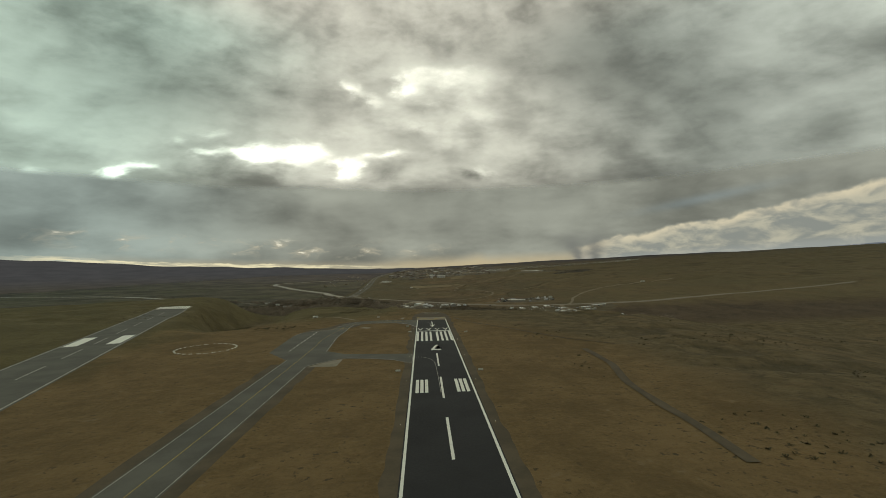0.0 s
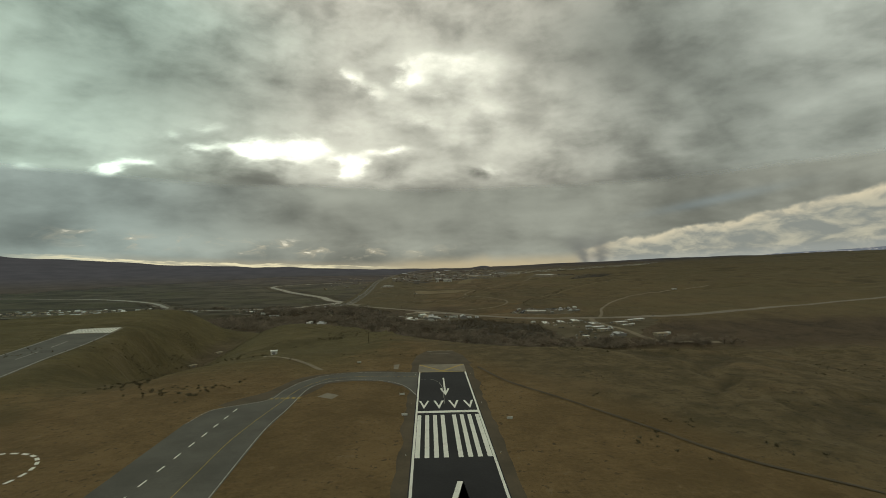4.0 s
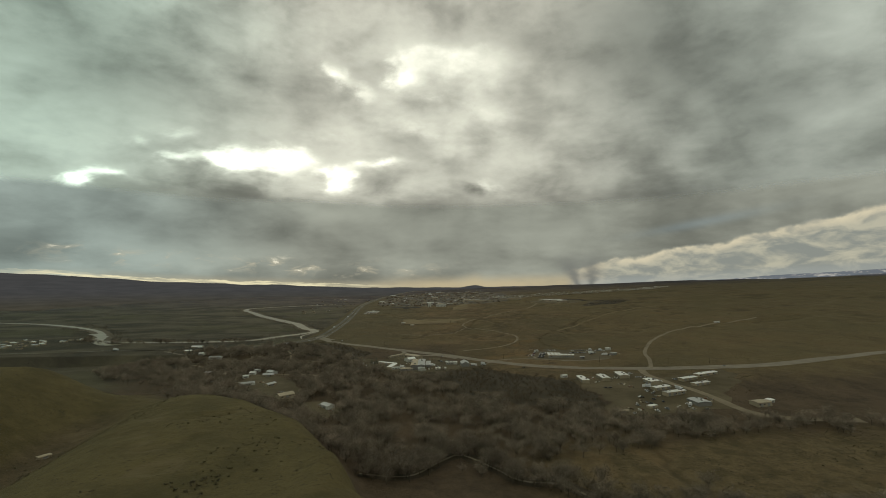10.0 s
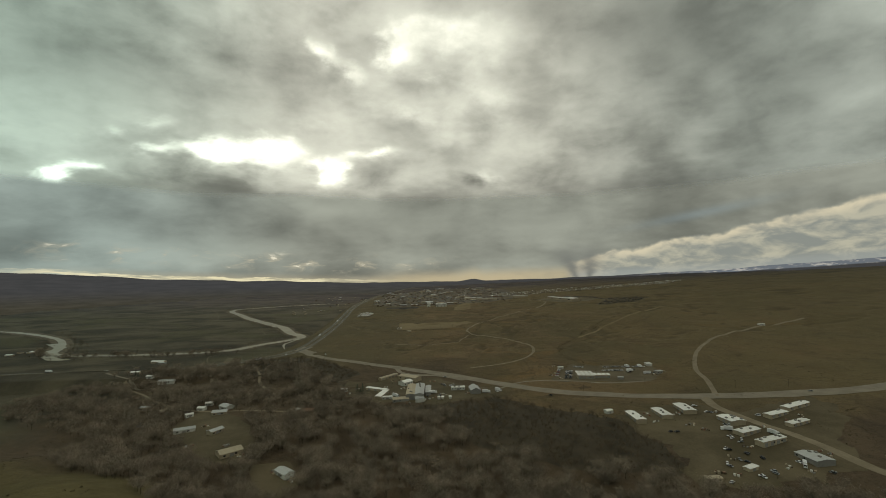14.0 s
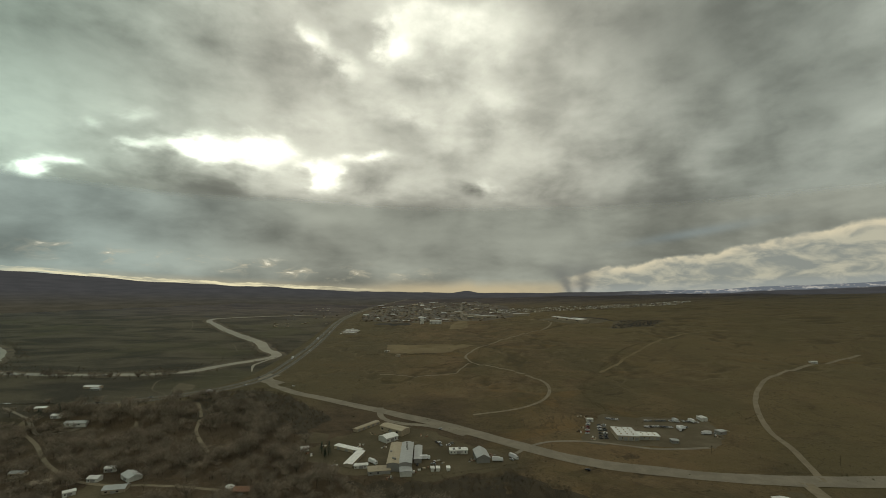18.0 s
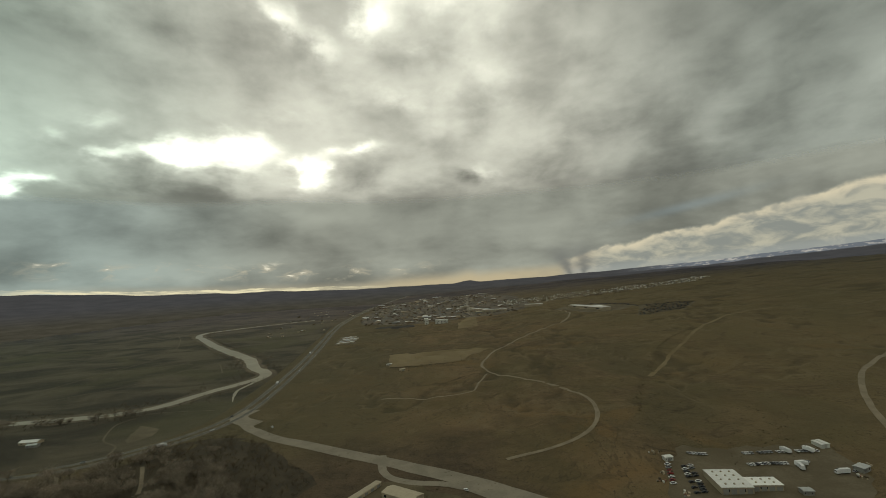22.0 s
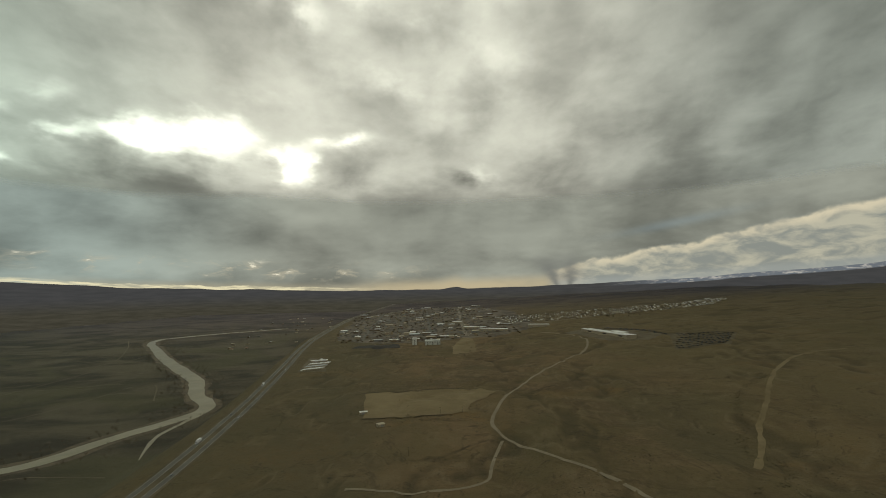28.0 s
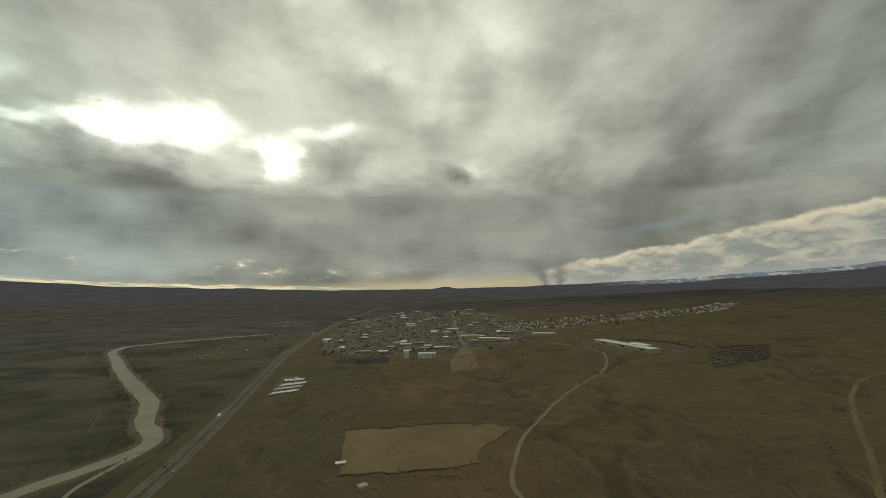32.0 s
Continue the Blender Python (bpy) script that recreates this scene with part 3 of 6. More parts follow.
def land_height(x, y):
    """Height of the land: the airfield's plateau and its spurs, the wooded valley, the plain that rises to the far town, the river flats."""
    x, y = np.asarray(x, float), np.asarray(y, float)
    edge = np.interp(x, (-1000, -700, -560, -450, -370, -310, -280, -229, -180, -110, -63, -40, 0, 24, 60, 100, 300, 700), (800, 840, 940, 1060, 1060, 1030, 1012, 992, 950, 868, 775, 705, 655, 628, 602, 592, 570, 560))
    keep = 1 - ramp01(-300, -390, x)
    top = -0.035 * keep * np.maximum(0, y - 585) - 0.1 * np.maximum(0, x - 110) * ramp01(100, 400, x)
    spur = -44 * np.exp(-((x + 250 + 0.25 * (y - 560)) / 62) ** 2) * ramp01(430, 740, y)
    spur = spur - 0.03 * keep * np.maximum(0, y - 560) - 6 * np.exp(-((x + 150) / 70) ** 2 - ((y - 680) / 90) ** 2) + 3 * np.exp(-((x + 330) / 60) ** 2 - ((y - 700) / 90) ** 2)
    level = ramp01(75, 34, np.abs(0.944 * (x + 249) + 0.331 * (y - 349))) * ramp01(470, 440, 0.944 * (y - 349) - 0.331 * (x + 249))
    top = top + spur * ramp01(-50, -75, x) * (1 - level)
    low = np.interp(y, (600, 1000, 1200, 1420, 1700, 2000, 2450, 2900, 3500, 5200, 5850), (-84, -80, -68, -67, -58, -45, -33, -22, -8, 35, 62))
    low = low + np.maximum(x, 0) * np.interp(y, (1000, 1300, 1500, 2500, 5200), (0.0, 0.02, 0.03, 0.052, 0.03))
    river = np.interp(y, (1300, 2300, 3000, 5200, 5850), (-78, -98, -88, -10, 40))
    hx = np.interp(y, [p[1] for p in HIGHWAY], [p[0] for p in HIGHWAY])
    share = np.where(y > 1500, ramp01(0, 100, hx - 18 - x), ramp01(200, 600, -x))
    low = np.where(x < 0, low * (1 - share) + river * share, low)
    share = ramp01(-10, 150, y - edge)
    return top * (1 - share) + low * share


def steps(*spans):
    out = [spans[0][0]]
    for a, b, d in spans:
        n = max(1, round((b - a) / d))
        out += [a + (b - a) * (i + 1) / n for i in range(n)]
    return np.array(out)


GX = steps((-3600, -2400, 200), (-2400, -1000, 70), (-1000, -460, 22), (-460, 420, 10), (420, 1000, 22), (1000, 2400, 70), (2400, 3600, 200))
GY = steps((-4800, -900, 390), (-900, -60, 60), (-60, 1100, 10), (1100, 1760, 14), (1760, 3000, 24), (3000, 4740, 60))


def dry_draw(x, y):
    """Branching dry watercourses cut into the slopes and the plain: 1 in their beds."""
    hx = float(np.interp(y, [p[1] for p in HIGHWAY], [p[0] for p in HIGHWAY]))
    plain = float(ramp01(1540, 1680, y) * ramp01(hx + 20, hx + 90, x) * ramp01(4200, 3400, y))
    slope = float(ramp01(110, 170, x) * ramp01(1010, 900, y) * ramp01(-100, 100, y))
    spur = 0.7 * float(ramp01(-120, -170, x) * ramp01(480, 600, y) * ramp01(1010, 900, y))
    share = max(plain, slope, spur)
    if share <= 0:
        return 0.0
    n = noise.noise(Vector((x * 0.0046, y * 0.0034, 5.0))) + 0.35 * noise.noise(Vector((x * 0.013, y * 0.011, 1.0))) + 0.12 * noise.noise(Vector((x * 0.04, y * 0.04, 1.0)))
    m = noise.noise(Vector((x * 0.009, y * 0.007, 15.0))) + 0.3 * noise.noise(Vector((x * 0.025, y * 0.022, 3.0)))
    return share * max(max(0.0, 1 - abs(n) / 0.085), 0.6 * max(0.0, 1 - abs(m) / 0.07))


def roughness_of_land(x, y):
    """Small humps and gullies, none on the airfield."""
    calm = ramp01(560, 680, y) + ramp01(70, 180, x) * ramp01(-200, 100, y)
    calm = min(1.0, float(calm)) * (1 - float(ramp01(75, 34, abs(0.944 * (x + 249) + 0.331 * (y - 349)))) * float(ramp01(820, 780, y)))
    if calm <= 0:
        return 0.0
    a = noise.fractal(Vector((x * 0.013, y * 0.013, 0.3)), 1.0, 2.1, 4)
    b = noise.noise(Vector((x * 0.004, y * 0.004, 4.0)))
    fade = 1.0 if y < 1500 else 0.45
    swell = 5.0 * noise.noise(Vector((x * 0.0024, y * 0.0024, 8.0))) * float(ramp01(1450, 1700, y) * ramp01(-150, 60, x))
    return calm * fade * (1.5 * a + 2.0 * b) + swell - 4.5 * dry_draw(x, y)


gx, gy = np.meshgrid(GX, GY)
GZ = land_height(gx, gy)
for j in range(len(GY)):
    for i in range(len(GX)):
        GZ[j, i] += roughness_of_land(GX[i], GY[j])


def H(x, y):
    """Height of the ground sheet itself."""
    i = int(np.clip(np.searchsorted(GX, x) - 1, 0, len(GX) - 2))
    j = int(np.clip(np.searchsorted(GY, y) - 1, 0, len(GY) - 2))
    u, v = (x - GX[i]) / (GX[i + 1] - GX[i]), (y - GY[j]) / (GY[j + 1] - GY[j])
    a, b, c, d = GZ[j, i], GZ[j, i + 1], GZ[j + 1, i + 1], GZ[j + 1, i]
    return float(a + u * (b - a) + v * (c - b)) if u >= v else float(a + v * (d - a) + u * (c - d))


def mesh_object(name, verts, faces, mat, parent=None, label="", smooth=False):
    """A mesh from places in the plan's units."""
    me = bpy.data.meshes.new(name)
    me.from_pydata([(K * x, K * y, K * z) for x, y, z in verts], [], faces)
    me.update()
    me.materials.append(mat)
    if smooth:
        me.polygons.foreach_set("use_smooth", [True] * len(me.polygons))
    ob = new(name, me)
    if parent is not None:
        ob.parent = parent
    if label:
        ob["label"] = label
    return ob


NX = len(GX)
verts = [(float(GX[i]), float(GY[j]), float(GZ[j, i])) for j in range(len(GY)) for i in range(NX)]
faces = []
for j in range(len(GY) - 1):
    for i in range(NX - 1):
        a = j * NX + i
        reach = 3610 - (0.9 * max(0.0, GY[j + 1] - 2400) if GX[i] < 0 else 0.6 * max(0.0, GY[j + 1] - 3000))
        if max(abs(GX[i]), abs(GX[i + 1])) < reach:
            faces += [(a, a + 1, a + NX + 1), (a, a + NX + 1, a + NX)]
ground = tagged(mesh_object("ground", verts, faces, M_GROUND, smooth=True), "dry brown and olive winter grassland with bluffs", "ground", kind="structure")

# depth of the beds, which steers the shading painted in the ground colour
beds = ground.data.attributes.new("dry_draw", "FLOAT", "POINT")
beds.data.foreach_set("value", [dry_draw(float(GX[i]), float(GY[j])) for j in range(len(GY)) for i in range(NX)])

# the overcast overhead
dv, df = [], []
CX, CY = steps((-8700, 8700, 145)), steps((-8700, 8700, 145))
for y in CY:
    for x in CX:
        dv.append((float(x), float(y), 1000.0 - 12 * noise.noise(Vector((x * 0.0009, y * 0.0009, 2.0)))))
for j in range(len(CY) - 1):
    for i in range(len(CX) - 1):
        a = j * len(CX) + i
        df.append((a, a + 1, a + len(CX) + 1, a + len(CX)))
tagged(mesh_object("backdrop_cloud_deck", dv, df, M_DECK, smooth=True), "grey broken overcast with bright thin places and painted light edges", "clouds", kind="structure")


def along(points, step):
    """Points every step metres on a smooth line through the given ones, with the line's direction."""
    P = [Vector((*p, 0)) for p in points]
    P = [2 * P[0] - P[1], *P, 2 * P[-1] - P[-2]]
    out = []
    for a, b, c, d in zip(P, P[1:], P[2:], P[3:]):
        n = max(1, int((c - b).length / step))
        for i in range(n):
            t = i / n
            out.append(0.5 * ((2 * b) + (c - a) * t + (2 * a - 5 * b + 4 * c - d) * t * t + (3 * b - a - 3 * c + d) * t ** 3))
    out.append(P[-2])
    res = []
    for i, p in enumerate(out):
        d = (out[min(i + 1, len(out) - 1)] - out[max(i - 1, 0)]).normalized()
        res.append((p, d))
    return res


def strip(name, points, width, mat, lift, step=9.0, parent=None, shift=0.0, cross=3, wobble=0.0, seed=0, widths=None):
    """A band of road or paint that lies on the ground along a line."""
    vs, fs = [], []
    line = along(points, step)
    for n, (p, d) in enumerate(line):
        side = Vector((d.y, -d.x, 0))
        wide = width if widths is None else float(np.interp(n / (len(line) - 1), np.linspace(0, 1, len(widths)), widths))
        w1 = wide * (1 + wobble * noise.noise(Vector((n * 0.31, seed, 0))))
        w2 = wide * (1 + wobble * noise.noise(Vector((n * 0.31, seed + 9, 0))))
        for c in range(cross):
            f = c / (cross - 1)
            q = p + side * (shift - w1 / 2 * (1 - f) + w2 / 2 * f)
            vs.append((q.x, q.y, H(q.x, q.y) + lift))
    for n in range(len(line) - 1):
        for c in range(cross - 1):
            a = n * cross + c
            fs.append((a, a + 1, a + cross + 1, a + cross))
    return mesh_object(name, vs, fs, mat, parent)


def slab(name, outline, mat, lift, parent=None, cell=None):
    """A flat piece with the given outline that lies on the ground."""
    bm = bmesh.new()
    f = bm.faces.new([bm.verts.new((x, y, 0)) for x, y in outline])
    bmesh.ops.triangulate(bm, faces=[f])
    if cell:
        xs, ys = [p[0] for p in outline], [p[1] for p in outline]
        for axis, lo, hi in ((0, min(xs), max(xs)), (1, min(ys), max(ys))):
            c = lo + cell
            while c < hi:
                co, no = [0, 0, 0], [0, 0, 0]
                co[axis], no[axis] = c, 1
                bmesh.ops.bisect_plane(bm, geom=bm.verts[:] + bm.edges[:] + bm.faces[:], plane_co=co, plane_no=no)
                c += cell
    for v in bm.verts:
        v.co.z = H(v.co.x, v.co.y) + lift
        v.co *= K
    bmesh.ops.recalc_face_normals(bm, faces=bm.faces)
    if bm.faces and sum(f.normal.z for f in bm.faces) < 0:
        bmesh.ops.reverse_faces(bm, faces=bm.faces)
    me = bpy.data.meshes.new(name)
    bm.to_mesh(me)
    bm.free()
    me.materials.append(mat)
    ob = new(name, me)
    if parent is not None:
        ob.parent = parent
    return ob


def rect(x0, y0, x1, y1):
    return [(x0, y0), (x1, y0), (x1, y1), (x0, y1)]


# ---- airfield ----
shoulder = tagged(strip("shoulder", [(0, -700), (0, 200), (0, 536)], 40, M_SHOULDER, 0.02, 6, wobble=0.14), "dark gravel shoulders of the runway", "shoulder", kind="structure")
runway = tagged(strip("runway", [(0, -700), (0, 200), (0, 507)], 31.0, M_RUNWAY, 0.05, 20), "freshly sealed black asphalt runway with white markings", "runway", kind="structure")
LIFT = 0.09
for s in (-1, 1):
    strip("edge_line", [(s * 14.6, -700), (s * 14.6, 100), (s * 14.6, 507)], 0.9, M_WHITE, LIFT, 20, runway, cross=2)
for i in range(4):
    for s in (-1, 1):
        x = s * (1.75 + 0.875 + i * 3.5)
        slab("threshold_stripe", rect(x - 0.875, 378, x + 0.875, 424), M_WHITE, LIFT, runway)
slab("threshold_bar", rect(-15, 427, 15, 430), M_WHITE, LIFT + 0.02, runway)
for x in (-11.2, -3.9, 3.6, 11.0):
    slab("chevron", [(x, 433), (x + 2.6, 446), (x + 1.5, 446), (x, 438), (x - 1.5, 446), (x - 2.6, 446)], M_WHITE, LIFT, runway)
slab("arrow", [(0, 455), (2.7, 468), (1.6, 469), (0.5, 462), (0.5, 492), (-0.5, 492), (-0.5, 462), (-1.6, 469), (-2.7, 468)], M_WHITE, LIFT, runway)
slab("numeral", [(-3.4, 341), (3.4, 341), (3.4, 344.6), (-1.5, 344.6), (1.9, 360), (0.1, 360), (-3.4, 344)], M_WHITE, LIFT, runway)
for i in range(14):
    y = 330 - 61.5 * i
    slab("centreline_dash", rect(-0.5, y - 37, 0.5, y), M_WHITE, LIFT, runway)
for s in (-1, 1):
    for x in (11.7, 9.5, 7.3):
        slab("touchdown_bar", rect(s * x - 0.75, 240.5, s * x + 0.75, 263.5), M_WHITE, LIFT, runway)
strip("lead_off_line", [(-15, 320), (-8, 318), (-2.6, 306), (-1.4, 280), (-0.9, 240)], 0.28, M_FADED, LIFT, 3, runway, cross=2)
strip("lead_off_line", [(-14, 490), (-6, 488), (-1.6, 474), (-0.9, 440)], 0.25, M_FADED, LIFT, 3, runway, cross=2)
blast = tagged(slab("pavement_blast_pad", rect(-15.5, 507.2, 15.5, 530), M_CONCRETE, 0.07), "tan blast pad with faded yellow chevrons", "blast pad", kind="structure")
for a, b in (((-15, 529), (0, 510)), ((0, 510), (15, 529))):
    strip("yellow_line", [a, ((a[0] + b[0]) / 2, (a[1] + b[1]) / 2), b], 1.3, M_YELLOW, 0.12, 5, blast, cross=2)
strip("yellow_line", [(-15, 508), (0, 508), (15, 508)], 0.8, M_YELLOW, 0.12, 5, blast, cross=2)
overrun = tagged(slab("pavement_overrun", [(-21, 530.2), (21, 530.2), (17, 560), (10, 578), (-10, 580), (-18, 560)], M_SHOULDER, 0.12, cell=6), "dark graded overrun beyond the runway end", "overrun", kind="structure")
strip("pale_line", [(-10, 577), (0, 578), (10, 577)], 1.0, M_FADED, 0.2, 4, overrun, cross=2)
strip("pale_line", [(-8, 566), (0, 566.5), (8, 566)], 0.5, M_FADED, 0.2, 4, overrun, cross=2)

TAXI_OUT = [(-94, 322), (-113, 348), (-117, 420), (-114, 440), (-93, 454), (-90, 473), (-85, 490), (-74, 505), (-54, 511), (-15.6, 508)]
TAXI_IN = [(-15.6, 456), (-24, 477), (-39, 489), (-62, 491), (-74, 482), (-77, 466), (-77, 439), (-78, 409), (-74, 348), (-60, 336), (-15.6, 331), (-15.6, 303), (-27, 313), (-42, 319), (-60, 322), (-76, 303)]
taxiway = tagged(slab("pavement_taxiway", [(-94, -700), *TAXI_OUT, *TAXI_IN, (-76, -700)], M_OLD, 0.06), "weathered grey asphalt taxiway with a hold apron", "taxiway", kind="structure")
tagged(strip("shoulder_taxiway", [(-85, -700), (-85, 100), (-85, 310)], 28, M_SHOULDER, 0.025, 7, wobble=0.1), "dark worn margins of the taxiway", "shoulder", kind="structure")
tagged(strip("shoulder_loop", [(-104, 440), (-86, 468), (-78, 492), (-55, 501), (-30, 498), (-16, 484)], 25, M_SHOULDER, 0.03, 5, wobble=0.12), "dark worn margins of the taxiway", "shoulder", kind="structure")
slab("concrete_corner", [(-76, 300), (-59, 300), (-58.5, 321), (-66, 315)], M_CONCRETE, 0.1, taxiway)
strip("edge_line", [(-93.3, -700), (-93.3, 100), (-93.3, 321)], 0.35, M_FADED, 0.1, 25, taxiway, cross=2)
strip("edge_line", [(-76.7, -700), (-76.7, 100), (-76.7, 300)], 0.35, M_FADED, 0.1, 25, taxiway, cross=2)
strip("edge_line", TAXI_OUT[2:], 0.35, M_FADED, 0.1, 4, taxiway, shift=0.5, cross=2)
strip("edge_line", TAXI_IN[:9], 0.45, M_FADED, 0.1, 4, taxiway, shift=0.5, cross=2)
strip("edge_line", TAXI_IN[10:], 0.35, M_FADED, 0.1, 4, taxiway, shift=0.5, cross=2)
strip("centre_line", [(-85, -700), (-85, 100), (-86, 330), (-88, 400), (-84, 450), (-82, 472), (-70, 496), (-45, 500), (-16, 497)], 0.25, M_YELLOW, 0.1, 10, taxiway, cross=2)
for i in range(9):
    slab("apron_dash", rect(-101 - 0.2 * i, 352 + 10.5 * i, -100.4 - 0.2 * i, 356.5 + 10.5 * i), M_WHITE, 0.1, taxiway)
for i in range(6):
    slab("hold_mark", rect(-92 + 2.8 * i, 455.2, -90.2 + 2.8 * i, 456.0), M_YELLOW, 0.11, taxiway)
    slab("hold_mark", rect(-92 + 2.8 * i, 456.8, -90.2 + 2.8 * i, 457.6), M_YELLOW, 0.11, taxiway)

U = Vector((-0.331, 0.944))
def cross_runway(s, off):
    """Place on the second runway: s metres along, off metres to its right."""
    c = Vector((-249, 349)) + U * s + Vector((U.y, -U.x)) * off
    return (c.x, c.y)
second = tagged(strip("runway_second", [cross_runway(-900, 0), cross_runway(-200, 0), cross_runway(392, 0)], 44, M_OLD, 0.05, 12, cross=9), "older grey runway with faded white markings", "runway", kind="structure")
for off in (-20.5, 20.5):
    strip("edge_line", [cross_runway(-900, off), cross_runway(0, off), cross_runway(385, off)], 1.0, M_FADED, 0.1, 12, second, cross=2)
for i in range(-11, 6):
    strip("centreline_dash", [cross_runway(i * 61, 0), cross_runway(i * 61 + 18, 0), cross_runway(i * 61 + 37, 0)], 0.9, M_FADED, 0.1, 9, second, cross=2)
for off in (-14, 14):
    strip("aiming_point", [cross_runway(56, off), cross_runway(80, off), cross_runway(105, off)], 9.5, M_WHITE, 0.12, 9, second, cross=3)
for i in range(6):
    for s in (-1, 1):
        strip("threshold_stripe", [cross_runway(396, s * (1.8 + 3.4 * i)), cross_runway(412, s * (1.8 + 3.4 * i)), cross_runway(436, s * (1.8 + 3.4 * i))], 2.3, M_WHITE, 0.3, 8, second, cross=2)
strip("concrete_end", [cross_runway(392, 0), cross_runway(420, 0), cross_runway(440, 0)], 46, M_CONCRETE, 0.2, 8, second, cross=9)
helipad = tagged(slab("pavement_circle", [(-166 + 20 * math.cos(a * math.tau / 48), 372 + 20 * math.sin(a * math.tau / 48)) for a in range(48)], M_GROUND, 0.04), "round segmented circle of white markers on grass", "segmented circle", kind="structure")
for a in range(26):
    t0, t1 = (a * math.tau / 26, (a + 0.62) * math.tau / 26)
    slab("marker", [(-166 + r * math.cos(t), 372 + r * math.sin(t)) for t, r in ((t0, 19.6), (t0, 20.9), (t1, 20.9), (t1, 19.6))], M_WHITE, 0.12, helipad)
tagged(slab("pavement_pad", [(-68, 458), (-59, 453), (-57, 460), (-64, 465)], M_CONCRETE, 0.09), "small pale concrete pad in the grass", "concrete pad", kind="structure")
tagged(slab("pavement_slab", [(-33, 531), (-29, 532), (-29, 517), (-32, 518)], M_CONCRETE, 0.15), "small pale concrete slab in the grass", "concrete slab", kind="structure")

# ---- roads, tracks, water ----
def way_thing(name, pts, width, mat, lift, label, cat, **kw):
    return tagged(strip(name, pts, width, mat, lift, **kw), label, cat, kind="structure")


highway = way_thing("road_highway", HIGHWAY, 31, M_WORKS, 0.3, "divided highway with a dirt median", "highway", step=14, cross=5)
for sft in (-8.0, 8.0):
    strip("carriageway", HIGHWAY, 7.8, M_HIGHWAY, 0.45, 14, highway, sft)
    for off in (-3.5, 3.5):
        strip("lane_line", HIGHWAY, 0.35, M_FADED, 0.55, 14, highway, sft + off, cross=2)
SIDE_ROAD = [(-277, 1738), (-205, 1650), (-140, 1602), (-49, 1541), (0, 1506), (50, 1466), (92, 1426), (128, 1388), (157, 1355), (201, 1325), (257, 1303), (320, 1280), (390, 1270), (470, 1264), (600, 1268), (890, 1330), (1400, 1450)]
side_road = way_thing("road_side", SIDE_ROAD, 22, M_ROAD, 0.35, "wide pale sandy road", "road", step=10, cross=5, wobble=0.1, widths=(14, 19, 21, 23, 25, 22, 16, 14, 14))
way_thing("road_junction", [(-262, 1770), (-272, 1742), (-262, 1722), (-235, 1704)], 26, M_ROAD, 0.4, "pale sandy junction", "road", step=6, cross=5)
way_thing("road_loop", [(90, 1506), (143, 1520), (190, 1545), (222, 1585), (240, 1640), (236, 1690), (206, 1765), (160, 1832), (136, 1885), (130, 1935), (153, 2003), (182, 2065), (221, 2123), (305, 2232), (375, 2300), (440, 2362), (492, 2446), (529, 2560), (515, 2674), (465, 2764)], 5.5, M_TRACK, 0.35, "winding dirt track over the plain", "dirt track", step=9, wobble=0.3)
way_thing("road_branch", [(130, 1870), (112, 1828), (99, 1790), (88, 1763), (56, 1752), (0, 1760), (-60, 1775)], 4, M_TRACK, 0.3, "faint dirt track", "dirt track", wobble=0.4)
way_thing("road_hill", [(388, 1262), (413, 1312), (430, 1350), (455, 1415), (530, 1528), (630, 1632), (715, 1688), (800, 1735), (880, 1762), (1000, 1810)], 7, M_TRACK, 0.35, "dirt track climbing a rise", "dirt track", wobble=0.25)
way_thing("road_works", [(372, 1268), (362, 1225), (374, 1175), (392, 1120), (404, 1060), (440, 1030), (520, 1022)], 12, M_TRACK, 0.35, "dirt access road", "dirt track", wobble=0.25)
way_thing("road_farm", [(-44, 1552), (-40, 1510), (-20, 1486), (28, 1466), (70, 1430)], 9, M_ROAD, 0.36, "sandy farm lane", "dirt track", wobble=0.3)
way_thing("road_bluff", [(-80, 520), (-101, 549), (-125, 578), (-147, 604), (-152, 624)], 3.2, M_TRACK, 0.25, "worn track over a grassy spur", "dirt track", step=5, wobble=0.4)
way_thing("road_slope", [(97, 330), (96, 285), (88, 250), (86, 218), (86, 190), (84, 160)], 4, M_SHOULDER, 0.22, "dark eroded track beside the strip", "dirt track", step=6, wobble=0.4)
way_thing("road_edge", [(24, 520), (38, 480), (62, 440), (84, 400), (100, 370), (125, 345)], 1.8, M_SHOULDER, 0.25, "worn track on a slope", "dirt track", step=6, wobble=0.5)
way_thing("road_lane", [(-579, 1556), (-500, 1502), (-470, 1486), (-428, 1499)], 4, M_ROAD, 0.35, "pale lane", "dirt track")
way_thing("road_woods", [(-520, 1510), (-453, 1449), (-390, 1382), (-345, 1341), (-300, 1312), (-230, 1300), (-170, 1290)], 4.5, M_TRACK, 0.3, "dirt lane between bare trees", "dirt track", wobble=0.3)
way_thing("road_brush", [(-322, 1580), (-290, 1520), (-271, 1464), (-245, 1420), (-223, 1387)], 4, M_TRACK, 0.3, "pale path through dark brush", "dirt track", wobble=0.4)
way_thing("road_spur_lane", [(-412, 1575), (-375, 1520), (-357, 1483)], 4, M_TRACK, 0.3, "dirt lane", "dirt track")
way_thing("road_bank", [(-440, 1700), (-456, 1746), (-494, 1780), (-515, 1816), (-541, 1886), (-530, 1923)], 3, M_YARD, 0.35, "pale path on the bank", "dirt track", wobble=0.4)
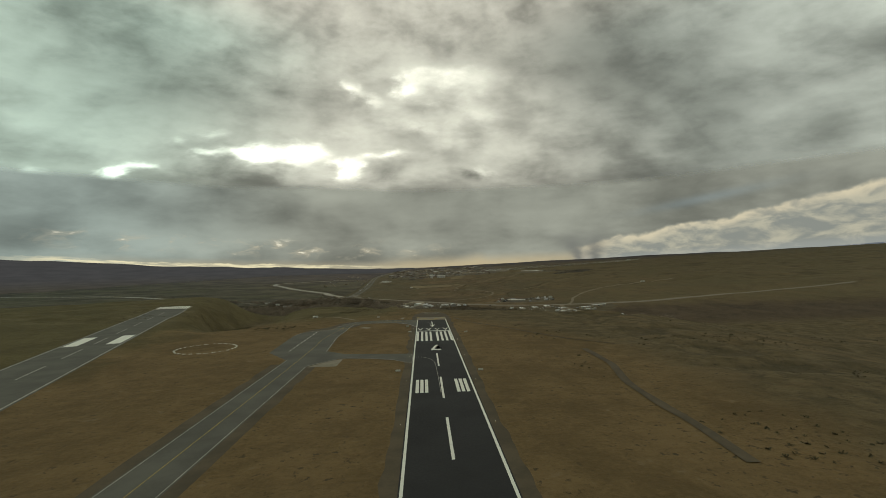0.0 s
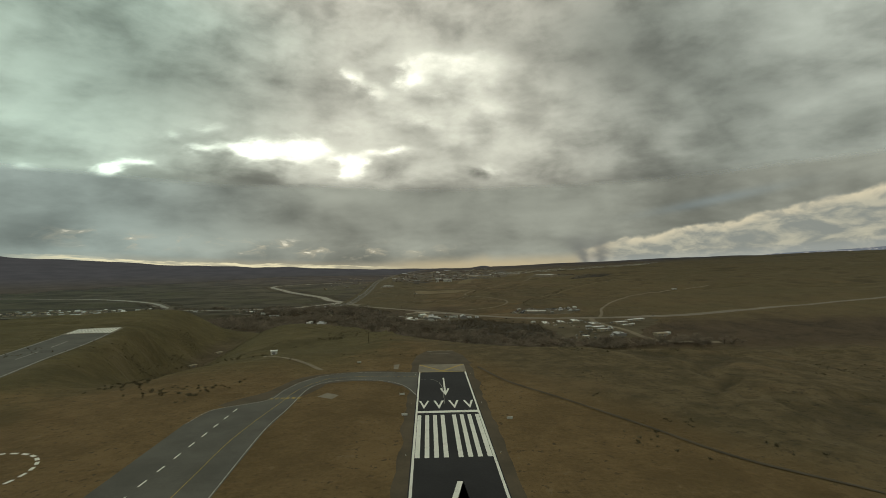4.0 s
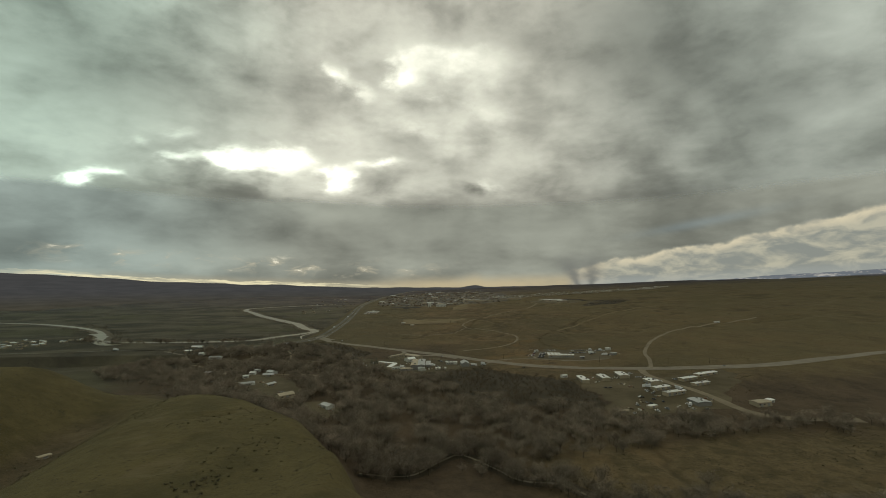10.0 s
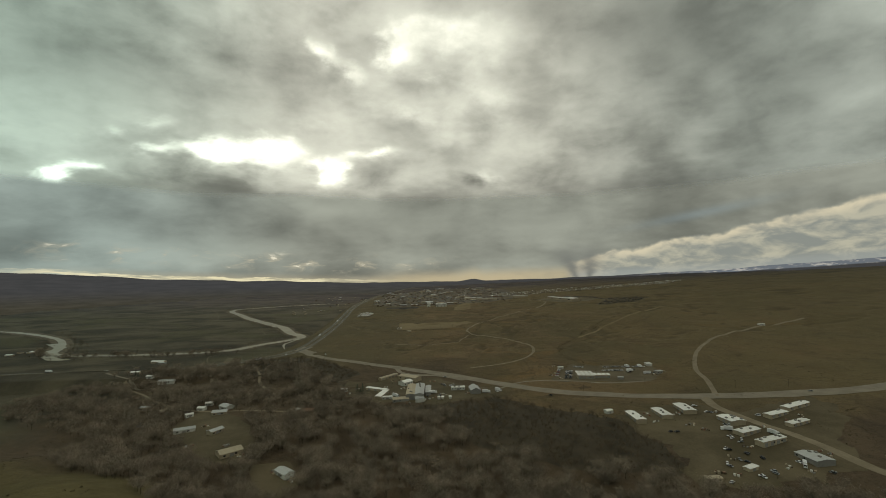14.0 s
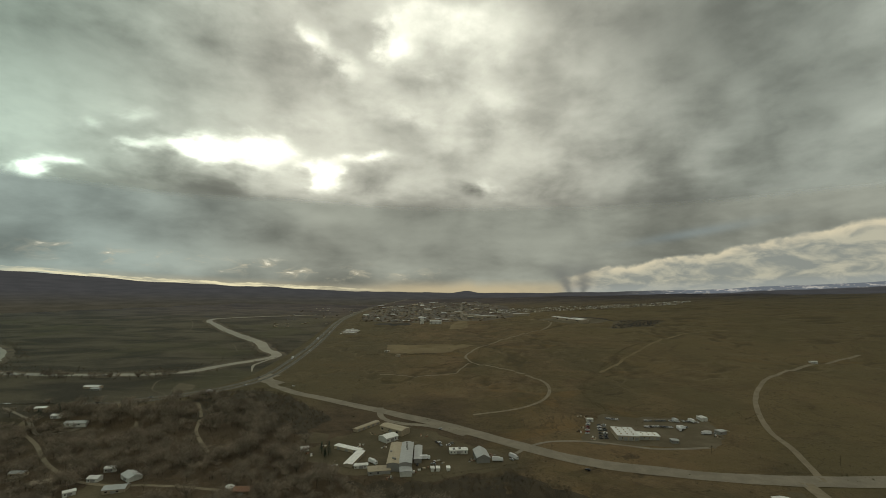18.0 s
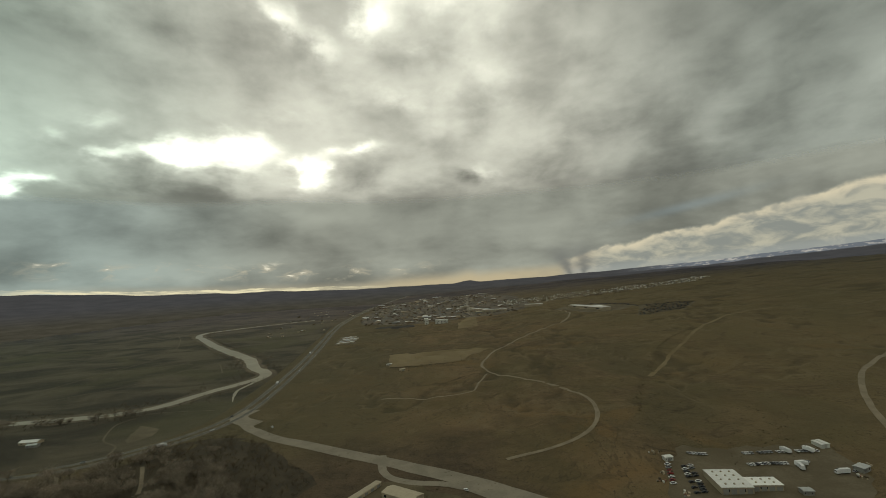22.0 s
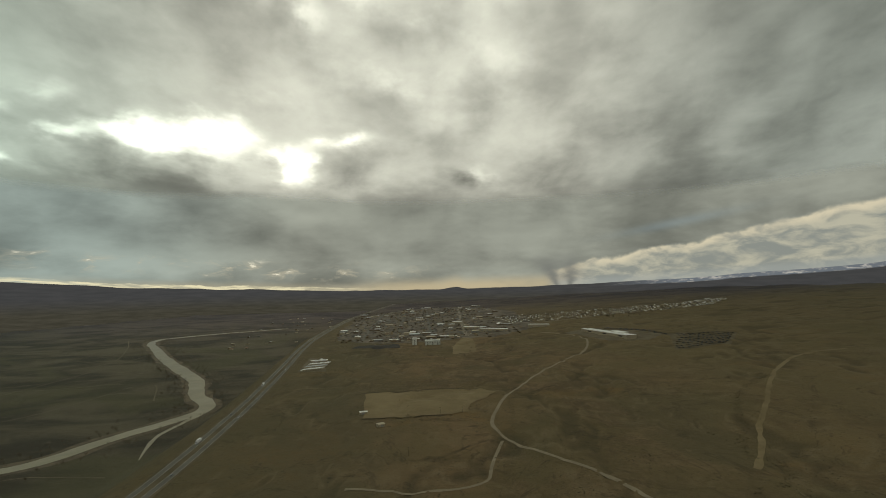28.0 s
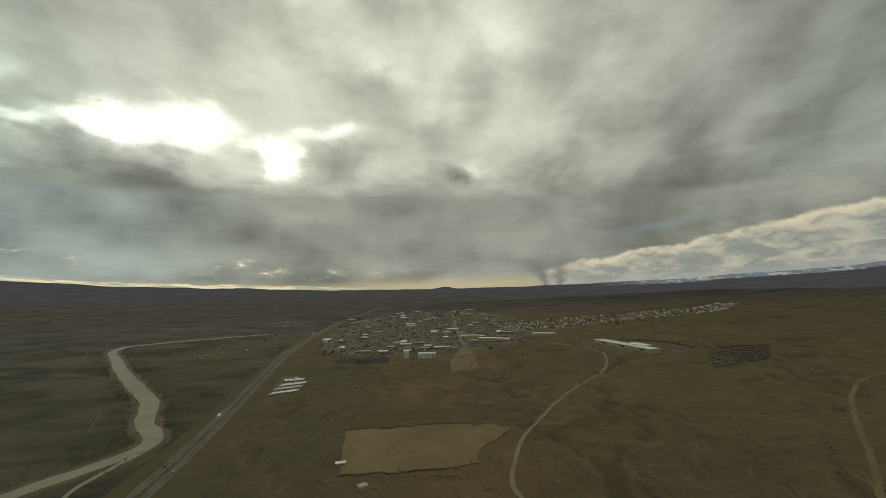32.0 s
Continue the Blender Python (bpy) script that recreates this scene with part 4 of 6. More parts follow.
for n, pts in enumerate(([(-1100, 2560), (-900, 2560), (-760, 2610)], [(-1010, 2300), (-960, 2700), (-940, 3100)], [(-900, 2150), (-760, 2320), (-700, 2560)])):
    way_thing("road_flats", pts, 3, M_YARD, 0.4, "faint track on the river flats", "dirt track", step=20, wobble=0.5, seed=n)
RIVER = [(-2600, 2900), (-1923, 2755), (-1600, 2620), (-1300, 2400), (-1130, 2180), (-1020, 2010), (-860, 1962), (-700, 1958), (-600, 1962), (-530, 2010), (-495, 2110), (-440, 2220), (-415, 2290), (-430, 2350), (-490, 2440), (-560, 2600), (-690, 2790), (-860, 3035), (-990, 3240), (-1080, 3380), (-1105, 3490), (-1050, 3560), (-900, 3660), (-600, 3800)]
tagged(strip("water_river_bank", RIVER, 62, M_SCRUB, 0.22, 18, cross=5, wobble=0.4, seed=3), "dark muddy river banks", "river bank", kind="structure")
tagged(strip("water_river", RIVER, 40, M_WATER, 0.4, 14, cross=5, wobble=0.3, widths=(9, 11, 15, 26, 20, 26, 33, 31, 35, 43, 38, 30, 22, 15)), "broad silty tan river winding over flats", "river", kind="structure")
tagged(strip("water_side_channel", [(-408, 2262), (-414, 2200), (-420, 2130), (-404, 2060), (-384, 2000)], 9, M_WATER, 0.4, 10, wobble=0.5, widths=(14, 9, 8, 6, 1.5)), "narrow silty side channel", "stream", kind="structure")
tagged(strip("water_braid", [(-1240, 2290), (-1130, 2180), (-1060, 2050), (-960, 1925), (-900, 1900)], 30, M_WATER, 0.4, 14, wobble=0.4, cross=5), "shallow braided river channel", "river", kind="structure")

way_thing("road_depot", [(118, 1362), (139, 1382), (167, 1395), (212, 1390), (247, 1375), (285, 1362), (341, 1360)], 5, M_ROAD, 0.34, "dirt drive in front of the depot", "dirt track", wobble=0.3)
way_thing("road_shore", [(-560, 1930), (-508, 1953), (-471, 1951), (-393, 1938)], 2.5, M_YARD, 0.35, "pale path along the river", "dirt track", wobble=0.4)
for n, pts in enumerate(([(-906, 2655), (-870, 2664), (-834, 2663)], [(-891, 2788), (-830, 2760), (-771, 2741)], [(-650, 2570), (-627, 2531), (-590, 2450), (-565, 2395)], [(-706, 2478), (-690, 2484), (-674, 2488)], [(-1060, 2600), (-1019, 2616), (-980, 2640)], [(-1321, 3125), (-1290, 3140), (-1255, 3146)], [(-1250, 2700), (-1107, 2803), (-994, 2945), (-1111, 3262), (-1240, 3500)], [(-860, 2560), (-800, 2600), (-740, 2590)])):
    way_thing("ground_sand_bar", pts, 3.2, M_YARD, 0.4, "pale sand bar on the river flats", "sand bar", step=14, wobble=0.7, seed=n)
way_thing("ground_crest", [(372, 1735), (425, 1790), (469, 1845), (540, 1915), (615, 1994), (700, 2075), (786, 2140), (877, 2182), (960, 2180)], 7, M_FIELD, 0.3, "pale worn crest of a low bluff", "bluff", step=8, wobble=0.9, seed=4)
# dry washes on the plain, dark with brush
WASHES = ([(369, 1692), (404, 1739), (392, 1764), (409, 1806), (460, 1856), (486, 1908), (556, 1981), (657, 2044)], [(-147, 2392), (-97, 2341), (-48, 2422), (12, 2461), (110, 2449)], [(300, 1480), (280, 1560), (300, 1640), (340, 1700)], [(150, 1900), (165, 1960), (185, 2040), (225, 2120)], [(-120, 1990), (-60, 1975), (30, 1968), (100, 1955)])
CREEK = [(-60, 915), (-29, 907), (-11, 908), (14, 934), (34, 948), (62, 915), (78, 890), (110, 880), (126, 860), (140, 836), (165, 818), (209, 834), (270, 806), (330, 812), (430, 800)]
way_thing("water_creek", CREEK, 2.2, M_WATER, 0.2, "narrow creek in the wooded valley", "creek", step=7, wobble=0.4)
way_thing("water_creek_bank", CREEK, 16, M_DARKWASH, 0.12, "dark cut banks of the creek", "creek bank", step=7, wobble=0.5)

# ---- fields, yards, lots ----
def ragged(outline, size=5.0, step=9.0):
    """The outline with a worn, uneven edge."""
    out = []
    for (x0, y0), (x1, y1) in zip(outline, outline[1:] + outline[:1]):
        n = max(1, int(math.hypot(x1 - x0, y1 - y0) / step))
        for i in range(n):
            x, y = x0 + (x1 - x0) * i / n, y0 + (y1 - y0) * i / n
            out.append((x + size * noise.noise(Vector((x * 0.06, y * 0.06, 3.0))), y + size * noise.noise(Vector((x * 0.06, y * 0.06, 8.0)))))
    return out


def patch(name, outline, mat, lift, label, cat, worn=5.0):
    outline = ragged(outline, worn)
    return tagged(slab(name, outline, mat, lift, cell=14), label, cat, kind="structure")


patch("ground_field", [(-66, 2139), (-20, 2146), (79, 2143), (150, 2128), (172, 2100), (150, 2068), (118, 2040), (104, 1990), (66, 1985), (-58, 1992)], M_FIELD, 0.75, "bare tan ploughed field", "field")
patch("ground_cut", [(205, 2780), (232, 2750), (218, 2600), (203, 2502), (138, 2487), (150, 2600)], M_FIELD, 0.4, "bare graded cut in the slope", "bare ground")
patch("ground_dark_lot", [(-146, 2667), (-2, 2654), (-7, 2724), (-132, 2718)], M_DARKLOT, 0.45, "dark burnt-looking lot", "lot")
patch("ground_farm_yard", [(-130, 1372), (-60, 1320), (10, 1302), (112, 1322), (105, 1362), (40, 1430), (-20, 1490), (-44, 1488)], M_WORKS, 0.22, "bare packed farm yard", "yard", 12.0)
patch("ground_depot_yard", [(203, 1398), (264, 1486), (400, 1452), (380, 1387), (346, 1358), (209, 1384)], M_YARD, 0.25, "packed gravel depot yard", "yard", 12.0)
patch("ground_works_yard", [(226, 1210), (300, 1240), (352, 1250), (350, 1200), (500, 1250), (510, 1205), (440, 1140), (400, 1075), (300, 1050), (235, 1060), (250, 1130)], M_WORKS, 0.22, "bare works yard", "yard", 16.0)
patch("ground_dirt_pad", [(-130, 1418), (-121, 1446), (-99, 1439), (-99, 1411), (-118, 1408)], M_WORKS, 0.24, "graded sandy pad", "pad")
patch("ground_gravel_bank", [(-474, 1813), (-485, 1862), (-437, 1829), (-426, 1792), (-449, 1761)], M_YARD, 0.24, "pale gravel workings by the river", "gravel")
patch("ground_storage_lot", [(-236, 2356), (-240, 2530), (-192, 2520), (-172, 2350)], M_YARD, 0.35, "pale storage lot", "lot")
patch("ground_hall_lot", [(530, 2720), (680, 2720), (760, 2520), (660, 2440), (560, 2470)], M_YARD, 0.4, "pale lot round a long hall", "lot")
patch("ground_row_lot", [(768, 2530), (925, 2455), (812, 2335), (641, 2292), (700, 2400)], M_WORKS, 0.4, "storage lot with rows", "lot")

HOUSE_CLEARING = [(-296, 1238), (-298, 1320), (-259, 1302), (-205, 1237), (-177, 1173), (-186, 1134), (-211, 1140), (-250, 1181)]
MOBILE_CLEARING = [(-160, 1127), (-133, 1136), (-104, 1097), (-124, 1066), (-153, 1086)]
patch("ground_clearing", HOUSE_CLEARING, M_WORKS, 0.22, "worn clearing between houses and bare trees", "clearing")
patch("ground_house_yard", MOBILE_CLEARING, M_WORKS, 0.22, "worn yard round a mobile home", "yard")
for pts in ([(-72, 2141), (-20, 2149), (79, 2146), (150, 2131)], [(-62, 1990), (0, 1988), (66, 1982)]):
    way_thing("ground_field_bank", pts, 2.6, M_DARKWASH, 0.34, "dark weedy bank along the field", "field bank", step=7, wobble=0.9, seed=len(pts))

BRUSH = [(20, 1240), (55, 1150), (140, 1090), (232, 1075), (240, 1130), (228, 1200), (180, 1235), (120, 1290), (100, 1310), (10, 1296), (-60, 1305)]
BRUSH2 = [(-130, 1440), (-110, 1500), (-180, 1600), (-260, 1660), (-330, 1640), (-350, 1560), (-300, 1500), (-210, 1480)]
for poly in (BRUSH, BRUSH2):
    patch("ground_brush", poly, M_DARKWASH, 0.16, "dark ragged ground sheet under dense brush", "brush ground", 18.0)

# ---- things: helpers ----
def empty_at(name, x, y, turn=0.0, drop=0.0):
    """An Empty on the ground at a place of the plan; turn: degrees."""
    ob = new(name)
    ob.empty_display_size = 1.0
    ob.matrix_basis = pose(K * x, K * y, K * H(x, y) - drop, 0, 0, turn)
    return ob


def part(name, bm, mat, parent, label=""):
    bmesh.ops.recalc_face_normals(bm, faces=bm.faces)
    me = bpy.data.meshes.new(name)
    bm.to_mesh(me)
    bm.free()
    me.materials.append(mat)
    ob = new(name, me)
    ob.parent = parent
    if label:
        ob["label"] = label
    return ob


def box(bm, x0, y0, z0, x1, y1, z1):
    vs = [bm.verts.new(p) for p in ((x0, y0, z0), (x1, y0, z0), (x1, y1, z0), (x0, y1, z0), (x0, y0, z1), (x1, y0, z1), (x1, y1, z1), (x0, y1, z1))]
    for f in ((0, 3, 2, 1), (4, 5, 6, 7), (0, 1, 5, 4), (1, 2, 6, 5), (2, 3, 7, 6), (3, 0, 4, 7)):
        bm.faces.new([vs[i] for i in f])
    return bm


def boxed(*dims):
    return box(bmesh.new(), *dims)


def prism(profile, x0, x1):
    """A profile in y and z drawn out along x."""
    bm = bmesh.new()
    a = [bm.verts.new((x0, y, z)) for y, z in profile]
    b = [bm.verts.new((x1, y, z)) for y, z in profile]
    n = len(profile)
    bm.faces.new(a)
    bm.faces.new(b[::-1])
    for i in range(n):
        bm.faces.new((a[i], b[i], b[(i + 1) % n], a[(i + 1) % n]))
    return bm


def tube(bm, p, q, r0, r1, n=6):
    p, q = Vector(p), Vector(q)
    t = (q - p).to_track_quat("Z", "Y")
    a = [bm.verts.new(p + t @ Vector((r0 * math.cos(i * math.tau / n), r0 * math.sin(i * math.tau / n), 0))) for i in range(n)]
    b = [bm.verts.new(q + t @ Vector((r1 * math.cos(i * math.tau / n), r1 * math.sin(i * math.tau / n), 0))) for i in range(n)]
    for i in range(n):
        bm.faces.new((a[i], a[(i + 1) % n], b[(i + 1) % n], b[i]))
    bm.faces.new(b)
    bm.faces.new(a[::-1])
    return bm


# ---- buildings ----
CLEAR = []                                           # circles of the plan kept free of trees


def building(name, x, y, length, width, height, turn, wall, roof, label, cat, pitch=0.12, group="", doors=1, windows=3, vents=0):
    """A gabled building; length along its ridge and width in the plan's units, height of the eaves in metres."""
    L_, W_ = K * length / 2, K * width / 2
    ob = empty_at(name, x, y, turn)
    CLEAR.append((x, y, 0.62 * max(length, width) + 5))
    rise = pitch * W_
    sink = 0.6 + 0.03 * K * max(length, width)
    part("wall", prism([(-W_, -sink), (W_, -sink), (W_, height), (0, height + rise), (-W_, height)], -L_, L_), wall, ob)
    o, th = 0.35, 0.22
    part("roof", prism([(-W_ - o, height - o * pitch + 0.03), (0, height + rise + 0.03), (W_ + o, height - o * pitch + 0.03), (W_ + o, height - o * pitch + th), (0, height + rise + th), (-W_ - o, height - o * pitch + th)], -L_ - o, L_ + o), roof, ob)
    for d in range(doors):
        cx = (d + 0.5) / doors * 2 * L_ - L_
        dw, dh = min(1.8, 0.35 * L_), min(3.4, 0.75 * height)
        part("door", boxed(cx - dw, -W_ - 0.06, -0.3, cx + dw, -W_ + 0.02, dh), M_WALL_GREY, ob)
    for d in range(windows):
        cx = (d + 0.25) / windows * 2 * L_ - L_
        for s in (-1, 1):
            part("window", boxed(cx, s * W_ - 0.05, 0.35 * height, cx + 0.22 * L_ / windows * 2, s * W_ + 0.05, 0.72 * height), M_GLASS, ob)
    for d in range(vents):
        cx, cy = random.uniform(-0.85, 0.85) * L_, random.uniform(-0.75, 0.75) * W_
        zz = height + rise * (1 - abs(cy) / W_)
        part("roof_vent", boxed(cx - 1.0, cy - 0.8, zz, cx + 1.0, cy + 0.8, zz + 1.3), M_WALL_GREY, ob)
    return tagged(ob, label, cat, group)


def framed(name, corners, height, *rest, **kw):
    """A building from four corners of the plan in order round it."""
    P = [Vector(c) for c in corners]
    c = (P[0] + P[1] + P[2] + P[3]) / 4
    e0, e1 = ((P[1] - P[0]) + (P[2] - P[3])) / 2, ((P[2] - P[1]) + (P[3] - P[0])) / 2
    if e0.length < e1.length:
        e0, e1 = e1, e0
    turn = math.degrees(math.atan2(e0.y, e0.x))
    return building(name, c.x, c.y, e0.length, max(5.0, e1.length * 0.92), height, turn, *rest, **kw)


WH = "long white metal-roofed workshop on a bare yard"
GW = "workshops along the access road"
for cs, h in (([(243, 1217), (253, 1219), (253, 1189), (241, 1182)], 3.0), ([(279, 1223), (289, 1226), (290, 1200), (276, 1191)], 3.0), ([(314, 1236), (327, 1238), (326, 1212), (309, 1203)], 3.2),
              ([(330, 1152), (356, 1162), (360, 1151), (330, 1140)], 3.0), ([(395, 1191), (425, 1203), (426, 1193), (395, 1182)], 3.0), ([(430, 1208), (475, 1227), (473, 1218), (429, 1197)], 3.2), ([(399, 1166), (428, 1177), (431, 1169), (400, 1157)], 3.0)):
    framed("workshop", cs, h, M_WALL_TAN, M_ROOF_WHITE, WH, "workshop", group=GW, vents=2, doors=3)
framed("workshop", [(338, 1190), (356, 1194), (359, 1173), (339, 1167)], 3.6, M_WALL_TAN, M_ROOF_WHITE, "white workshop with a patched metal roof", "workshop", group=GW, vents=5, doors=3)
framed("workshop", [(333, 1125), (367, 1136), (367, 1127), (333, 1115)], 4.2, M_WALL_TAN, M_ROOF_WHITE, "tall tan-walled workshop with white roof", "workshop", group=GW, doors=4, vents=4)
framed("workshop", [(353, 1098), (371, 1104), (374, 1082), (353, 1074)], 3.4, M_WALL_GREY, M_ROOF_GREY, "low grey-roofed shed beside parked trailers", "workshop", group=GW, doors=2, vents=3)
building("workshop", 293, 1079, 13, 6, 2.4, 22, M_WALL_TAN, M_ROOF_WHITE, "small white-roofed shelter over stored trailers", "shed", group=GW, windows=0)
building("workshop", 248, 1064, 13, 6, 2.6, 0, M_WALL_TAN, M_ROOF_TAN, "small tan shed at the yard's edge", "shed", group=GW)
building("workshop", 225, 1224, 9, 6, 3, 20, M_WALL_WHITE, M_ROOF_WHITE, "small white shed at the yard's edge", "shed", group=GW)
# farm beside the wide road
building("open_shed", -56, 1466, 44, 7, 3, 54, M_WALL_TAN, M_ROOF_TAN, "long low tan farm shed by the lane", "shed", doors=5, windows=0)
framed("barn", [(-39, 1456), (-11, 1432), (2, 1445), (-27, 1468)], 5, M_WALL_TAN, M_ROOF_TAN, "broad tan-roofed barn in the farm yard", "barn", pitch=0.2)
framed("pavilion", [(-38, 1420), (-26, 1408), (-13, 1422), (-24, 1432)], 4.5, M_WALL_WHITE, M_ROOF_WHITE, "white square-roofed pavilion in the farm yard", "pavilion", pitch=0.3)
building("barn", -15, 1355, 62, 12.5, 6.4, 88, M_WALL_GREY, M_ROOF_TAN, "large farm hall with a patched pale roof", "barn", pitch=0.2, doors=4, vents=3)
building("barn", -2.4, 1355, 62, 12.5, 6.8, 88, M_WALL_GREY, M_ROOF_GREY, "large grey metal-roofed farm hall", "barn", pitch=0.2, doors=4, vents=4)
building("shed", 10, 1364, 42, 8, 4, 88, M_WALL_GREY, M_ROOF_GREY, "narrow grey side shed along a hall", "shed", doors=3)
building("row_shed", -68, 1386, 36, 8, 3, -32, M_WALL_TAN, M_ROOF_WHITE, "low white-roofed livestock shed", "shed", doors=3, windows=0)
building("row_shed", -58, 1357, 40, 9, 3, 76, M_WALL_TAN, M_ROOF_WHITE, "low white-roofed livestock shed", "shed", doors=3, windows=0)
building("trailer_home", -49, 1336, 14, 6, 3, 8, M_WALL_WHITE, M_ROOF_WHITE, "small white mobile home", "mobile home")
building("greenhouse", -30, 1325, 22, 14, 3, 8, M_WALL_GREY, M_ROOF_TAN, "pale plastic-roofed greenhouse in the farm yard", "greenhouse", doors=2)
building("shed", -3, 1318, 13, 12, 4, 95, M_WALL_WHITE, M_ROOF_GREY, "cluttered open-fronted shed in the farm yard", "shed", doors=2)
building("office", 55, 1371, 20, 9, 3.5, 2, M_WALL_WHITE, M_ROOF_WHITE, "white block of site offices", "site office", windows=5, vents=3)
building("barn", 78, 1352, 26, 14, 5, 92, M_WALL_GREY, M_ROOF_GREY, "grey gabled barn with a lean-to", "barn", pitch=0.5, doors=1)
for i, x in enumerate((24, 29.5, 40)):
    building("container", x, 1325, 6, 3.4, 2.6, 90, M_WALL_WHITE, M_ROOF_WHITE, "white storage container in the yard", "container", doors=1, windows=0, group="containers in the farm yard", pitch=0.02)
# depot
hall = building("depot_hall", 264, 1407, 25, 35, 4.6, -11, M_WALL_TAN, M_ROOF_WHITE, "large white flat-roofed depot hall with roof vents", "depot", pitch=0.02, doors=4, windows=6)
wing = building("depot_wing", 287.5, 1396, 24, 15, 4.0, -11, M_WALL_TAN, M_ROOF_WHITE, "lower white wing of the depot", "depot", pitch=0.02, doors=4, windows=5)
for ob, nx_, ny_, sx, sy, h in ((hall, 3, 4, 5.8, 6.6, 5.0), (wing, 3, 2, 5.8, 5.2, 4.2)):
    for a in range(nx_):
        for b in range(ny_):
            x, y = (a - (nx_ - 1) / 2) * sx, (b - (ny_ - 1) / 2) * sy
            part("roof_vent", tube(bmesh.new(), (x, y, h - 0.3), (x, y, h + 0.7), 0.9, 0.6, 10), M_ROOF_TAN, ob)
building("shed", 311, 1379, 8, 7, 2.8, -11, M_WALL_GREY, M_ROOF_GREY, "small grey shed beside the depot hall", "shed")
for x in (391, 396):
    building("container", x, 1452, 12, 3.6, 3.2, 88, M_WALL_WHITE, M_ROOF_WHITE, "white box trailer in the depot yard", "container", windows=0, pitch=0.02)
building("shed", 242, 1462, 8, 6, 3, 0, M_WALL_WHITE, M_ROOF_WHITE, "small white hut at the yard's edge", "shed")
building("shed", 384, 1402, 11, 8, 3.4, 20, M_WALL_GREY, M_ROOF_GREY, "grey shed among parked machines", "shed")
building("workshop", 438, 1078, 22, 14, 4, 10, M_WALL_TAN, M_ROOF_TAN, "tan workshop at the end of the road", "workshop", group=GW, doors=2)
building("workshop", 458, 1088, 10, 8, 3, 30, M_WALL_WHITE, M_ROOF_WHITE, "small white shed beside the workshop", "shed", group=GW)
# houses among the trees
HB = "houses among the bare trees"
for x, y, l, ww, t, rf, wl, lab in ((-195, 1156, 22, 15, 40, M_ROOF_TAN, M_WALL_TAN, "broad pale-roofed house among bare trees"), (-127, 1109, 18, 10, -45, M_ROOF_GREY, M_WALL_WHITE, "grey-roofed mobile home in a clearing"),
                                    (-273, 1224, 22, 10, 25, M_ROOF_GREY, M_WALL_WHITE, "grey-roofed cabin among bare trees"), (-262, 1292, 18, 11, 10, M_ROOF_GREY, M_WALL_TAN, "grey-roofed house behind bare trees"), (-297, 1318, 10, 8, 0, M_ROOF_WHITE, M_WALL_WHITE, "small white cottage among bare trees"),
                                    (-266, 1322, 18, 12, -40, M_ROOF_GREY, M_WALL_WHITE, "grey gabled house with a yard"), (-298, 1343, 10, 7, 10, M_ROOF_WHITE, M_WALL_WHITE, "small white shed by the lane"), (-383, 1340, 13, 8, 5, M_ROOF_GREY, M_WALL_TAN, "grey-roofed house by the lane"),
                                    (-340, 1311, 15, 11, 30, M_ROOF_TAN, M_WALL_BROWN, "tan-roofed house by the lane"), (-299, 1288, 9, 6, 40, M_ROOF_WHITE, M_WALL_WHITE, "small white trailer among bare trees"), (-160, 1288, 8, 6, -40, M_ROOF_WHITE, M_WALL_WHITE, "small white trailer among bare trees"),
                                    (-148, 1283, 15, 11, 0, M_ROOF_RUST, M_WALL_BROWN, "red-brown roofed house among bare trees"), (-440, 1500, 26, 11, 5, M_ROOF_GREY, M_WALL_WHITE, "long grey-roofed house by the highway"), (-475, 1512, 11, 8, 0, M_ROOF_WHITE, M_WALL_WHITE, "small white outbuilding by the highway"),
                                    (-624, 1808, 30, 14, -4, M_ROOF_WHITE, M_WALL_TAN, "long white-roofed shed by the highway"), (-604, 1786, 16, 8, 0, M_ROOF_GREY, M_WALL_GREY, "grey lean-to shed by the highway"), (-520, 1545, 14, 9, 12, M_ROOF_WHITE, M_WALL_TAN, "white-roofed house beside the highway"),
                                    (-118, 1388, 9, 6, 20, M_ROOF_WHITE, M_WALL_WHITE, "small white trailer by a fence"), (-235, 1216, 16, 9, 60, M_ROOF_GREY, M_WALL_TAN, "grey-roofed cabin in a clearing"), (-330, 1245, 12, 9, 20, M_ROOF_DARK, M_WALL_BROWN, "dark-roofed cabin among bare trees")):
    building("house", x, y, l, ww, 3.2, t, wl, rf, lab, "house", pitch=0.32, group=HB, windows=2)
for i in range(60):
    x, y = -1560 + 40 * (i % 12) + random.uniform(-14, 14), 1830 + 52 * (i // 12) + random.uniform(-20, 20)
    building("house", x, y, random.uniform(12, 20), 10, 3.2, random.choice((0, 90)), M_WALL_TAN, random.choice((M_ROOF_GREY, M_ROOF_WHITE, M_ROOF_DARK)), "small far house on the river flats", "house", pitch=0.3, group="houses on the river flats", windows=0)
